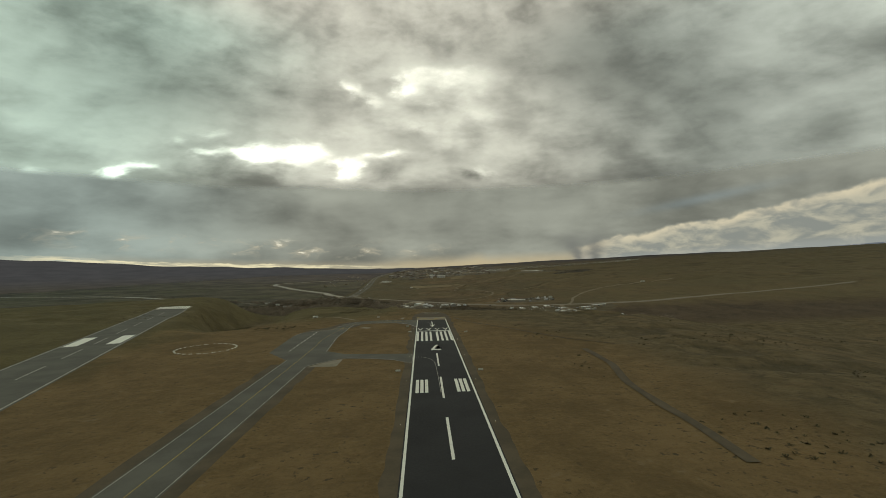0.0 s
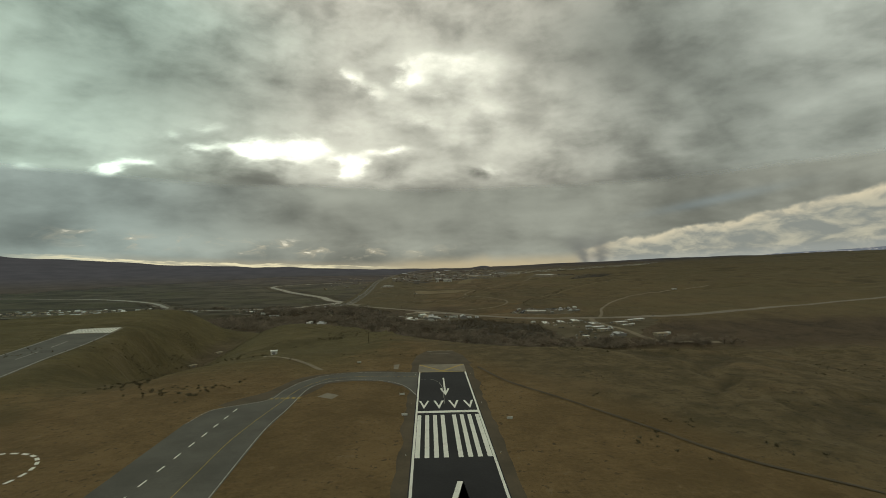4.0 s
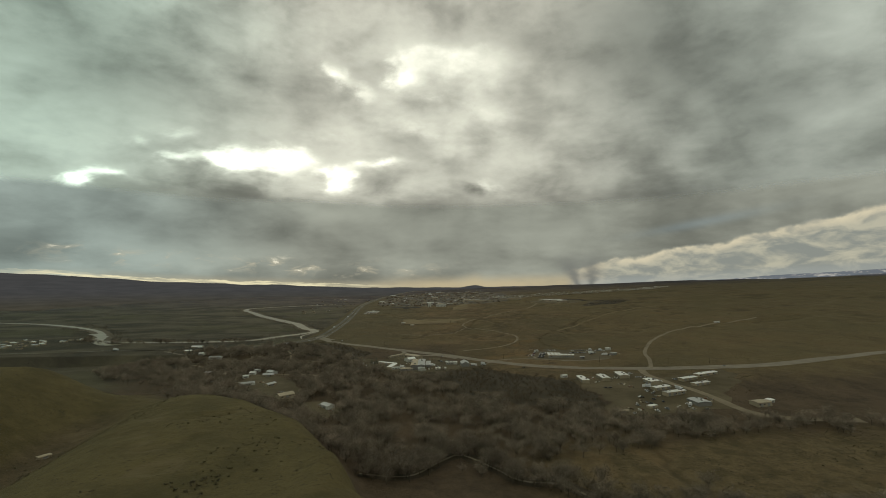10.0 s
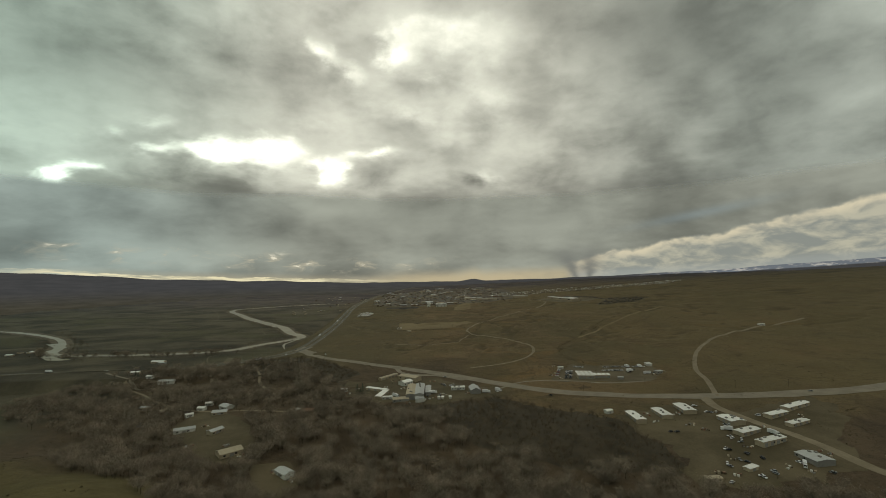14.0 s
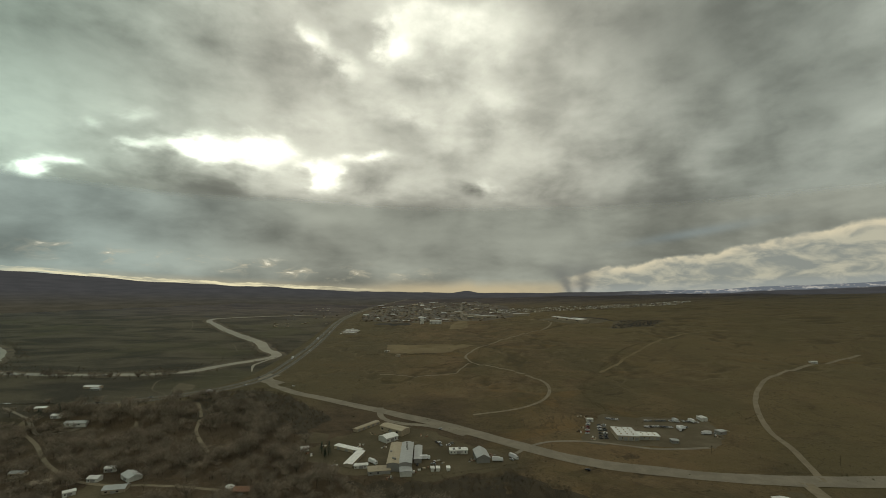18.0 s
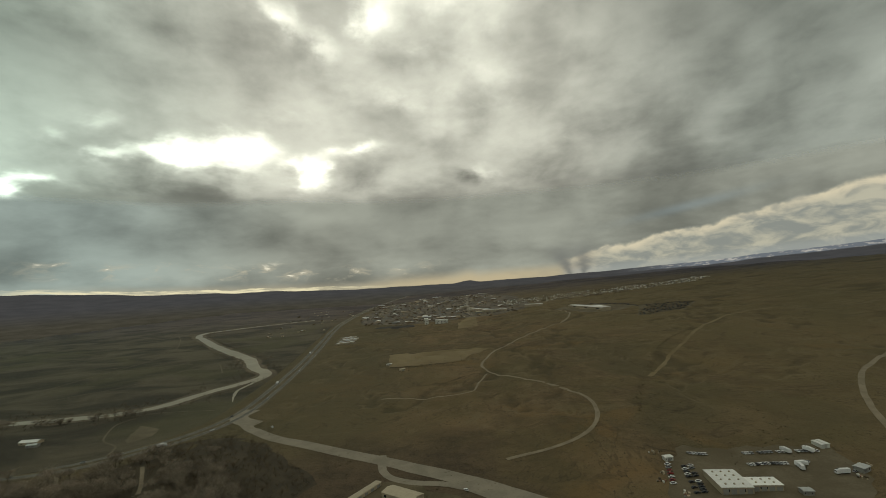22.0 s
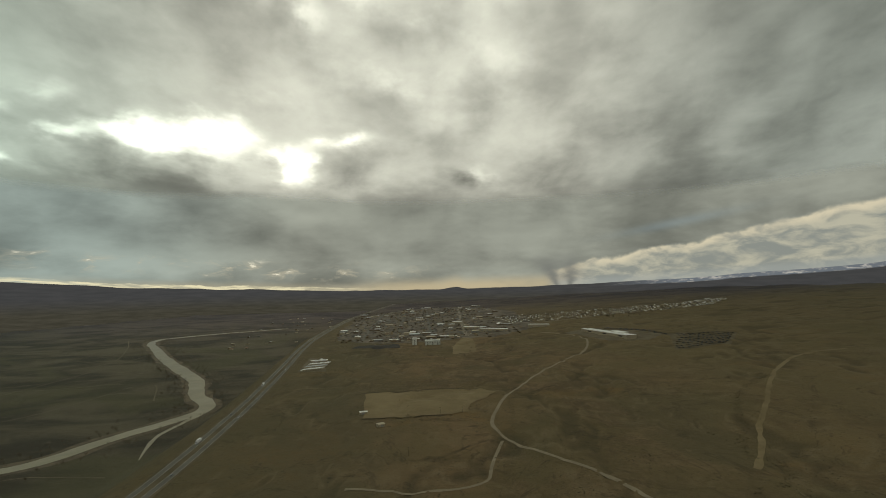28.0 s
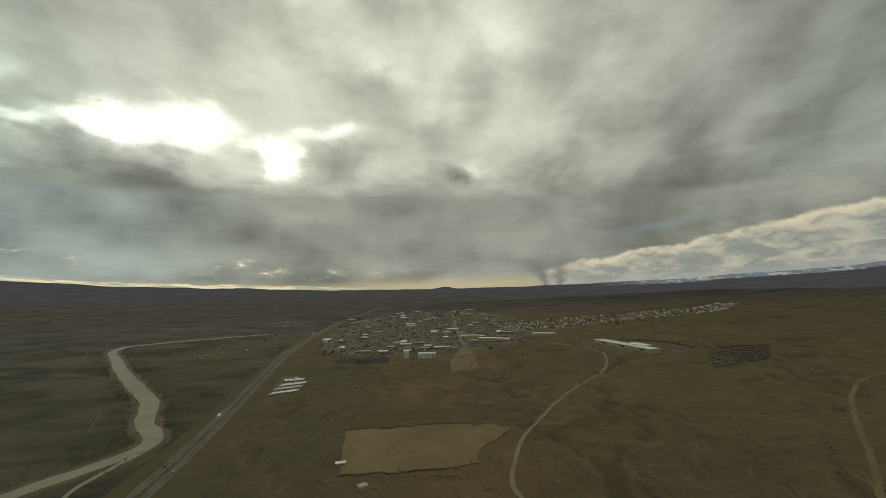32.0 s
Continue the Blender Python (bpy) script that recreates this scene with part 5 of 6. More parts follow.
# airfield huts
building("hut", -149, 632, 5.5, 5, 3, 20, M_WALL_WHITE, M_ROOF_WHITE, "small white equipment hut on a spur", "hut", windows=1)
for x, y in ((-311, 807), (-325, 910)):
    building("hut", x, y, 9, 5, 2.0, 60, M_WALL_TAN, M_ROOF_TAN, "low tan concrete drop box in the gully", "hut", windows=0)
building("hut", -60, 2023, 12, 7, 3, 10, M_WALL_TAN, M_ROOF_WHITE, "lone white-roofed hut by a field", "hut")
building("hut", -30, 1956, 10, 8, 3, 30, M_WALL_TAN, M_ROOF_TAN, "lone tan hut on the plain", "hut")
building("hut", 846, 1764, 14, 8, 3, 0, M_WALL_WHITE, M_ROOF_WHITE, "white hut on a rise", "hut")

# far town
def town_house(name, x, y, l, ww, h, turn, wall, roof, lab, cat, group):
    return building(name, x, y, l, ww, h, turn, wall, roof, lab, cat, pitch=random.choice((0.04, 0.04, 0.25)), group=group, doors=1 if l > 30 else 0, windows=0)


WALLS = (M_WALL_TAN, M_WALL_TAN, M_WALL_GREY, M_WALL_BROWN, M_WALL_BROWN)
ROOFS = (M_ROOF_GREY, M_ROOF_TAN, M_ROOF_DARK, M_ROOF_DARK, M_ROOF_TAN, M_ROOF_DARK, M_ROOF_RUST, M_ROOF_DARK)
BIG_ROOFS = (M_ROOF_WHITE, M_ROOF_WHITE, M_ROOF_GREY, M_ROOF_TAN)
building("school", 97, 2668, 46, 20, 11, -2, M_WALL_WHITE, M_ROOF_WHITE, "large white block on the town's edge", "large building", pitch=0.03, windows=9, doors=3)
building("tower_block", 43, 2690, 14, 18, 16, 0, M_WALL_WHITE, M_ROOF_WHITE, "tall white block on the town's edge", "large building", pitch=0.03, windows=3)
building("store", 265, 2972, 58, 22, 7, -4, M_WALL_TAN, M_ROOF_WHITE, "long white-roofed store in the far town", "store", pitch=0.03, doors=4, windows=0)
building("store", 330, 2876, 100, 22, 7, -27, M_WALL_TAN, M_ROOF_WHITE, "very long pale-roofed store in the far town", "store", pitch=0.03, doors=5, windows=0)
building("store", 500, 2895, 74, 26, 7, -14, M_WALL_TAN, M_ROOF_WHITE, "wide white-roofed store on the town's edge", "store", pitch=0.03, doors=3, windows=0)
building("long_hall", 612, 2585, 215, 34, 7, 101, M_WALL_TAN, M_ROOF_WHITE, "very long white-roofed hall on a pale lot", "hall", pitch=0.04, doors=7, vents=6)
building("long_hall", 640, 2560, 60, 30, 6, 101, M_WALL_TAN, M_ROOF_WHITE, "white-roofed side hall on a pale lot", "hall", pitch=0.04, doors=3)
count = 0
tr = random.Random(5)
while count < 330:
    y = 2760 + 1350 * tr.random() ** 1.25
    x0 = float(np.interp(y, (2760, 2932, 3773, 4110), (-60, -235, -215, 40)))
    x1 = float(np.interp(y, (2760, 3077, 3923, 4110), (300, 470, 520, 480)))
    u, v = round(tr.uniform(x0, x1) / 24) * 24, round(y / 38) * 38
    x, y = u + tr.uniform(-5, 5), v + tr.uniform(-9, 9)
    if any((x - a) ** 2 + (y - b) ** 2 < (r * 0.9) ** 2 for a, b, r in CLEAR[-260:]) or abs(x - (225 + (y - 2810) * 0.1)) < 9:
        continue
    big_one = tr.random() < 0.2
    l = tr.uniform(24, 40) if big_one else tr.uniform(8, 14)
    town_house("town_building", x, y, l, l * tr.uniform(0.5, 0.75), tr.uniform(3.6, 5) if big_one else tr.uniform(2.4, 3.2), tr.choice((0, 90)) + tr.uniform(-4, 4), tr.choice(WALLS), tr.choice(BIG_ROOFS if big_one else ROOFS), "low town building with a pale or dark roof", "town building", "town buildings")
    CLEAR[-1] = (x, y, l * 0.75)
    count += 1

for i in range(44):
    x, y = tr.uniform(-760, -300), tr.uniform(3150, 4300)
    town_house("town_building", x, y, tr.uniform(10, 18), 9, 3, tr.choice((0, 90)), tr.choice(WALLS), tr.choice(ROOFS), "low pale house far off by the river", "town building", "houses by the river")


def joined(name, boxes, mat, label, cat, kind="stuff"):
    """Many boxes far off in one mesh: x, y, length, width, height, turn in the plan's units."""
    vs, fs = [], []
    for x, y, l, ww, h, t in boxes:
        c, s, z, n = math.cos(t), math.sin(t), H(x, y), len(vs)
        for zz in (-1.0, h):
            for a, b in ((-l, -ww), (l, -ww), (l, ww), (-l, ww)):
                vs.append((x + (a * c - b * s) / 2, y + (a * s + b * c) / 2, z + zz))
        for a in (-l, l):
            vs.append((x + a * c / 2, y + a * s / 2, z + h + 0.22 * ww))
        fs += [(n, n + 1, n + 5, n + 4), (n + 2, n + 3, n + 7, n + 6), (n + 1, n + 2, n + 6, n + 9, n + 5), (n + 3, n, n + 4, n + 8, n + 7), (n + 4, n + 5, n + 9, n + 8), (n + 6, n + 7, n + 8, n + 9)]
    return tagged(mesh_object(name, vs, fs, mat), label, cat, kind=kind)


patch("ground_town", [(-215, 2900), (-150, 2790), (40, 2745), (300, 2760), (440, 2840), (520, 3060), (560, 3500), (470, 4080), (30, 4080), (-190, 3700), (-225, 3200)], M_TOWN, 0.3, "worn grey-brown town ground between buildings", "town ground", 30.0)
rows = {0: [], 1: [], 2: []}
for i in range(64):
    for j in range(15):
        s, d = i / 63, j / 14
        x = 440 + 1200 * s - 10 * d + tr.uniform(-3, 3)
        y = 3040 + (180 * s if s < 0.75 else 135 + 1000 * (s - 0.75)) + (300 - 170 * s) * d + tr.uniform(-4, 4)
        if tr.random() < 0.83:
            rows[tr.choice((0, 1, 1, 2))].append((x, y, tr.uniform(8, 12), tr.uniform(4, 5.5), 2.6, 1.25 + tr.uniform(-0.1, 0.1)))
joined("mobile_homes", rows[0], M_ROOF_WHITE, "rows of white mobile homes", "mobile homes")
joined("mobile_homes", rows[1], M_ROOF_TAN, "rows of tan mobile homes", "mobile homes")
joined("mobile_homes", rows[2], M_ROOF_DARK, "rows of dark-roofed houses", "mobile homes")
way_thing("road_terrace", [(400, 3060), (560, 3020), (760, 3075), (1000, 3160), (1300, 3200), (1500, 3330), (1720, 3560)], 12, M_ROAD, 0.7, "pale road below the mobile homes", "road", step=20)
way_thing("road_town", [(222, 2800), (235, 2950), (270, 3300), (340, 3940)], 13, M_ROAD, 0.6, "straight pale town street", "road", step=20)
for n, yy in enumerate((2850, 2935, 3025, 3160, 3320, 3560)):
    way_thing("road_street", [(-210 + 12 * n, yy), (60, yy - 12), (330 + 8 * n, yy - 20)], 9, M_HIGHWAY, 0.6, "town street", "road", step=20)
for i in range(34):
    x, y, a, b = tr.uniform(-215, 430), tr.uniform(2790, 3900), tr.uniform(14, 34), tr.uniform(16, 44)
    patch("ground_town_lot", [(x - a, y - b), (x + a, y - b), (x + a, y + b), (x - a, y + b)], tr.choice((M_YARD, M_WORKS, M_HIGHWAY)), 0.52 + 0.004 * i, "packed lot between town buildings", "lot")
for n, xx in enumerate((-130, -10, 110)):
    way_thing("road_street", [(xx, 2800 + 40 * (n == 0)), (xx + 10, 3200), (xx + 40, 3900)], 9, M_HIGHWAY, 0.65, "town street", "road", step=20)
wagons = []
for r in range(8):
    for i in range(26):
        a, b = Vector((655 + r * 17, 2310 + r * 26)), Vector((812 + r * 15.0, 2350 + r * 16))
        p = a.lerp(b, i / 25)
        if tr.random() < 0.8:
            wagons.append((p.x, p.y, 5.5, 2.4, 1.9, 2.2 + tr.uniform(-0.2, 0.2)))
for r in range(5):
    for i in range(16):
        p = Vector((660 + 14 * r, 2700 - 22 * r)).lerp(Vector((745 + 3 * r, 2600 - 22 * r)), i / 15)
        if tr.random() < 0.7:
            wagons.append((p.x, p.y, 7, 3, 2.2, 2.0))
joined("stored_vehicles", wagons[::2], M_CAR_DARK, "rows of stored dark vehicles", "vehicles")
joined("stored_vehicles", wagons[1::2], M_SCRUB, "rows of stored brown farm machines", "vehicles")
units = []
for r in range(9):
    for i in range(3):
        x, y = -226 + r * 5.4 + i * 2, 2366 + i * 32 + r * 2
        units.append((x, y, tr.uniform(15, 24), 2.7, 3, 1.35))
for i in range(16):
    units.append((-226 + tr.uniform(0, 36), 2468 + tr.uniform(0, 44), tr.uniform(8, 16), 5, 3, tr.uniform(0, 3)))
for n, (x, y, l, ww, h, t) in enumerate(units):
    building("storage_unit", x, y, l, ww, 3, math.degrees(t), M_WALL_TAN, (M_ROOF_WHITE, M_ROOF_GREY)[n % 3 == 1], "long pale storage unit on a packed lot", "storage unit", pitch=0.05, group="storage units", doors=0, windows=0)


# ---- vehicles ----
def car(name, x, y, turn, paint, label, cat, long=4.6, tall=1.45, truck=False):
    ob = empty_at(name, x, y, turn, -K * 0.5)
    h, wd = long / 2, 0.92 if not truck else 1.2
    if truck:
        part("cargo_box", boxed(-h, -wd, 0.9, h - 2.6, wd, 3.7), M_CAR_WHITE, ob)
        part("cab", prism([(-wd, 0.5), (wd, 0.5), (wd, 2.2), (wd - 0.15, 2.9), (-wd + 0.15, 2.9), (-wd, 2.2)], h - 2.4, h), paint, ob)
        part("windscreen", boxed(h - 0.1, -wd + 0.2, 1.7, h + 0.04, wd - 0.2, 2.6), M_GLASS, ob)
        part("chassis", boxed(-h, -0.6, 0.5, h - 0.3, 0.6, 0.9), M_TYRE, ob)
        axles = (-h + 1.2, -h + 2.4, h - 1.3)
    else:
        bm = bmesh.new()
        prof = [(-h, 0.35), (h, 0.35), (h, 0.72), (h - 0.2, 0.86), (-h + 0.15, 0.92), (-h, 0.8)]
        a = [bm.verts.new((px, -wd, pz)) for px, pz in prof]
        b = [bm.verts.new((px, wd, pz)) for px, pz in prof]
        bm.faces.new(a)
        bm.faces.new(b[::-1])
        for i in range(len(prof)):
            bm.faces.new((a[i], b[i], b[(i + 1) % len(prof)], a[(i + 1) % len(prof)]))
        part("body", bm, paint, ob)
        bm = bmesh.new()
        lo = [bm.verts.new(p) for p in ((-h + 0.4, -wd + 0.05, 0.88), (h - 1.3, -wd + 0.05, 0.88), (h - 1.3, wd - 0.05, 0.88), (-h + 0.4, wd - 0.05, 0.88))]
        hi = [bm.verts.new(p) for p in ((-h + 0.9, -wd + 0.2, tall), (h - 2.1, -wd + 0.2, tall), (h - 2.1, wd - 0.2, tall), (-h + 0.9, wd - 0.2, tall))]
        for i in range(4):
            bm.faces.new((lo[i], lo[(i + 1) % 4], hi[(i + 1) % 4], hi[i]))
        bm.faces.new(hi)
        part("cabin_glass", bm, M_GLASS, ob)
        part("roof", boxed(-h + 0.88, -wd + 0.18, tall, h - 2.08, wd - 0.18, tall + 0.05), paint, ob)
        axles = (-h + 0.85, h - 0.9)
    for ax in axles:
        for s in (-1, 1):
            bm = tube(bmesh.new(), (ax, s * (wd - 0.22), 0.33), (ax, s * (wd + 0.02), 0.33), 0.33, 0.33, 10)
            part("wheel", bm, M_TYRE, ob)
    return tagged(ob, label, cat)


templates = {}
def parked(kind, x, y, turn, group):
    paint, lab = {"white": (M_CAR_WHITE, "white parked car"), "dark": (M_CAR_DARK, "dark parked car"), "silver": (M_CAR_SILVER, "silver parked car"), "red": (M_CAR_RED, "red parked car"), "blue": (M_CAR_BLUE, "blue parked car"), "truck": (M_CAR_WHITE, "white box truck")}[kind]
    m = pose(K * x, K * y, K * (H(x, y) + 0.5), 0, 0, turn)
    if kind not in templates:
        templates[kind] = car("truck" if kind == "truck" else "car", x, y, turn, paint, lab + " on open ground", "truck" if kind == "truck" else "car", long=9.5 if kind == "truck" else 4.6, truck=kind == "truck")
        ob = templates[kind]
    else:
        ob = copy_thing(templates[kind], m)
    return tagged(ob, group=group)


cr = random.Random(9)
KINDS = ("white", "white", "dark", "silver", "silver", "red", "blue")
DY = "vehicles in the depot yard"
for i in range(6):
    parked("white" if i % 3 else "silver", 268 + i * 2.7, 1469 - i * 1.0, 92, DY)
for i in range(20):
    if i % 5 != 3:
        parked("truck" if i in (11, 17) else cr.choice(("white", "white", "silver")), 316 + i * 3.4, 1455 - i * 0.62, 90 + cr.uniform(-6, 6), DY)
for i in range(11):
    parked(cr.choice(("white", "white", "silver", "dark")), 305 + i * 3.1, 1434 - i * 0.6, 88, DY)
for i in range(7):
    parked(cr.choice(("white", "silver", "dark", "red")), 222 + i * 2.4, 1419 + i * 5.6, 5, DY)
for r in range(2):
    for i in range(11):
        if cr.random() < 0.8:
            parked(cr.choice(("dark", "dark", "silver", "white")), 231 + r * 6.5 + i * 1.75, 1399 + i * 4.7, 5, DY)
for i in range(9):
    x, y = cr.choice(((348, 1421), (369, 1400), (366, 1404)))
    parked(cr.choice(("truck", "dark", "silver", "dark")), x + cr.uniform(-8, 8), y + cr.uniform(-6, 6), cr.uniform(0, 180), DY)
for x, y in ((337, 1173), (317, 1140), (324, 1133), (299, 1118), (270, 1161), (335, 1232), (298, 1092), (317, 1096), (297, 1068), (259, 1062), (346, 1090), (348, 1083), (356, 1070), (389, 1194), (369, 1145), (339, 1212), (309, 1073), (281, 1088), (326, 1160), (310, 1108)):
    for i in range(2):
        parked(cr.choice(("white", "white", "silver", "silver", "dark", "dark")) if i or cr.random() > 0.15 else "truck", x + cr.uniform(-4, 4), y + cr.uniform(-4, 4), cr.uniform(0, 360), "vehicles by the workshops")


def stack(x, y, turn, n):
    """Pallets and crates left in a yard."""
    ob = empty_at("stored_goods", x, y, turn)
    for i in range(n):
        a, b, w_, h_ = cr.uniform(-2.5, 2.5), cr.uniform(-2, 2), cr.uniform(0.5, 1.3), cr.uniform(0.5, 1.6)
        part("crate", boxed(a - w_, b - 0.6 * w_, -0.3, a + w_, b + 0.6 * w_, h_), cr.choice((M_WOOD, M_WALL_GREY, M_WALL_TAN, M_ROOF_RUST, M_WALL_WHITE)), ob)
    return tagged(ob, "scattered crates and pallets on bare ground", "stored goods", "stored goods in the yards")


for x, y in ((262, 1210), (300, 1208), (345, 1208), (372, 1160), (320, 1122), (310, 1160), (380, 1090), (385, 1100), (345, 1072), (330, 1080), (275, 1072), (262, 1075), (285, 1100), (412, 1178), (440, 1190), (300, 1180), (265, 1190), (-75, 1340), (-60, 1400), (-20, 1310), (14, 1330), (8, 1318), (30, 1345), (66, 1345), (90, 1360), (-30, 1395), (-45, 1440), (20, 1430), (-210, 1175), (-180, 1150), (-240, 1221), (-244, 1177), (-115, 1100), (-140, 1112), (-255, 1240), (226, 1440), (214, 1425), (219, 1400), (240, 1478), (372, 1392), (395, 1410), (-100, 1400), (-106, 1375)):
    for i in range(2):
        stack(x + cr.uniform(-5, 5), y + cr.uniform(-4, 4), cr.uniform(0, 90), cr.randrange(2, 6))
for i in range(14):
    x, y = cr.choice(((40, 1400), (30, 1415), (105, 1342), (-30, 1350), (20, 1345), (-90, 1385)))
    parked(cr.choice(("white", "white", "silver", "dark", "truck")), x + cr.uniform(-12, 12), y + cr.uniform(-8, 8), cr.uniform(0, 360), "vehicles in the farm yard")
hw = along(HIGHWAY, 6.0)
for n, (i, s) in enumerate(((150, 1), (163, -1), (171, 1), (182, -1), (196, 1), (206, 1), (214, -1), (229, 1), (247, -1), (262, 1), (264, -1), (281, 1), (300, -1), (322, 1), (340, -1), (120, -1), (132, 1), (138, -1))):
    p, d = hw[min(i, len(hw) - 1)]
    q = p + Vector((d.y, -d.x, 0)) * 8.0 * s
    parked(("truck", "white", "dark", "silver")[n % 4], q.x, q.y, math.degrees(math.atan2(d.y, d.x)) + (180 if s < 0 else 0), "vehicles on the highway")
for i, (x, y) in enumerate(((-205, 1680), (40, 1452), (180, 1312), (520, 1266))):
    parked(KINDS[i], x, y, 130, "vehicles on the sandy road")


# ---- poles and fences ----
def pole(x, y, tall=9.0):
    ob = empty_at("utility_pole", x, y, 15)
    part("post", tube(bmesh.new(), (0, 0, -0.5), (0, 0, tall), 0.2, 0.13), M_WOOD, ob)
    part("crossarm", boxed(-1.3, -0.08, tall - 1.0, 1.3, 0.08, tall - 0.8), M_WOOD, ob)
    for a in (-1.1, 0.0, 1.1):
        part("insulator", tube(bmesh.new(), (a, 0, tall - 0.8), (a, 0, tall - 0.5), 0.06, 0.04), M_WALL_GREY, ob)
    return tagged(ob, "weathered wooden utility pole on the grassland", "utility pole", "utility poles")


for x, y in ((-67, 656), (8, 1845), (60, 1990), (95, 1990), (30, 1960), (-60, 1900), (-120, 1500), (-200, 1650), (330, 1340), (440, 1300), (160, 1400), (230, 1320), (510, 1290), (-90, 1590)):
    pole(x, y)
for n, line in enumerate(([(-133, 1365), (-127, 1384), (-87, 1415), (-64, 1450)], [(20, 1312), (60, 1318), (112, 1330)], [(-66, 2142), (20, 2150), (110, 2140)], [(-60, 1985), (10, 1975), (75, 1962)])):
    root = empty_at("fence", *line[0])
    inv = root.matrix_basis.inverted()
    pts = along(line, 6.0)
    last = None
    for p, d in pts:
        c = inv @ Vector((K * p.x, K * p.y, K * H(p.x, p.y)))
        part("post", boxed(c.x - 0.08, c.y - 0.08, c.z - 0.4, c.x + 0.08, c.y + 0.08, c.z + 1.4), M_WOOD, root)
        if last is not None:
            for hz in (0.5, 1.2):
                part("rail", tube(bmesh.new(), last + Vector((0, 0, hz)), c + Vector((0, 0, hz)), 0.05, 0.05, 4), M_WOOD, root)
        last = c
    tagged(root, "weathered post and rail fence", "fence", "fences")
# runway edge lights and signs
for i in range(12):
    for s in (-1, 1):
        ob = empty_at("runway_light", s * 17.2, 500 - 60 * i)
        part("stem", tube(bmesh.new(), (0, 0, -0.1), (0, 0, 0.35), 0.05, 0.05), M_YELLOW, ob)
        part("lens", tube(bmesh.new(), (0, 0, 0.35), (0, 0, 0.55), 0.1, 0.07, 8), M_WHITE, ob)
        tagged(ob, "low runway edge light with a pale lens", "runway light", "runway lights")
for x, y in ((-22.5, 282), (22, 279), (-23, 457), (-20, 424), (27, 416), (-58, 539)):
    ob = empty_at("airfield_sign", x, y)
    part("panel", boxed(-1.1, -0.12, 0.25, 1.1, 0.12, 1.0), M_WALL_WHITE, ob)
    for a in (-0.8, 0.8):
        part("leg", boxed(a - 0.05, -0.05, -0.2, a + 0.05, 0.05, 0.25), M_WALL_GREY, ob)
    tagged(ob, "low pale airfield sign board", "airfield sign", "airfield signs")

# ---- trees and scrub ----
def bare_tree(seed, tall, spread, twigs):
    """Trunk with limbs, and a crown of thin twigs, as two lists of (verts, faces)."""
    r = random.Random(seed)
    wood = bmesh.new()
    fork = tall * r.uniform(0.22, 0.32)

    def ring(c, rad, n=5):
        return [wood.verts.new(c + Vector((rad * math.cos(q * math.tau / n), rad * math.sin(q * math.tau / n), 0))) for q in range(n)]

    def join(a, b):
        for q in range(len(a)):
            wood.faces.new((a[q], a[(q + 1) % len(a)], b[(q + 1) % len(a)], b[q]))

    foot, crotch = ring(Vector((0, 0, -0.8)), 0.36), ring(Vector((r.uniform(-0.2, 0.2), r.uniform(-0.2, 0.2), fork)), 0.26)
    join(foot, crotch)
    tips = []
    for i in range(7):
        a = i * 0.9 + r.uniform(-0.3, 0.3)
        out, up = spread * r.uniform(0.25, 0.62), tall * r.uniform(0.6, 0.88)
        end = Vector((out * math.cos(a), out * math.sin(a), up))
        mid = Vector((end.x * 0.45, end.y * 0.45, fork + (up - fork) * 0.5))
        m_, e_ = ring(mid, 0.11), ring(end, 0.04)
        join(crotch, m_)
        join(m_, e_)
        tips += [mid, mid.lerp(end, 0.5), end, end]
    vs, fs = [], []
    for i in range(twigs):
        c = r.choice(tips) + Vector((r.gauss(0, spread * 0.17), r.gauss(0, spread * 0.17), r.gauss(0, tall * 0.09)))
        d = Vector((c.x * 0.15 + r.gauss(0, 1), c.y * 0.15 + r.gauss(0, 1), 0.5 + r.gauss(0, 0.9))).normalized()
        s = d.cross(Vector((r.gauss(0, 1), r.gauss(0, 1), r.gauss(0, 1)))).normalized()
        ln, wd = r.uniform(0.6, 1.7), r.uniform(0.04, 0.1)
        n = len(vs)
        vs += [tuple(c - d * ln * 0.4 - s * wd), tuple(c - d * ln * 0.4 + s * wd), tuple(c + d * ln * 0.6 + s * wd * 1.6), tuple(c + d * ln * 0.6 - s * wd * 1.6)]
        fs.append((n, n + 1, n + 2, n + 3))
    return wood, vs, fs


def raw_mesh(name, vs, fs, mat):
    me = bpy.data.meshes.new(name)
    me.from_pydata(vs, [], fs)
    me.update()
    me.materials.append(mat)
    return me


KINDS_OF_TREE = []
for n in range(7):
    wood, vs, fs = bare_tree(n, (13.5, 11, 15, 9, 14, 8, 16)[n], (10.5, 9, 12, 7, 12, 7, 11)[n], (600, 470, 700, 340, 680, 310, 680)[n])
    bm_me = bpy.data.meshes.new("trunk")
    wood.to_mesh(bm_me)
    wv, wf = [tuple(v.co) for v in wood.verts], [[v.index for v in f.verts] for f in wood.faces]
    wood.free()
    bm_me.materials.append(M_BARK)
    KINDS_OF_TREE.append((bm_me, raw_mesh("crown", vs, fs, M_TWIG), np.array(wv), wf, np.array(vs), fs))

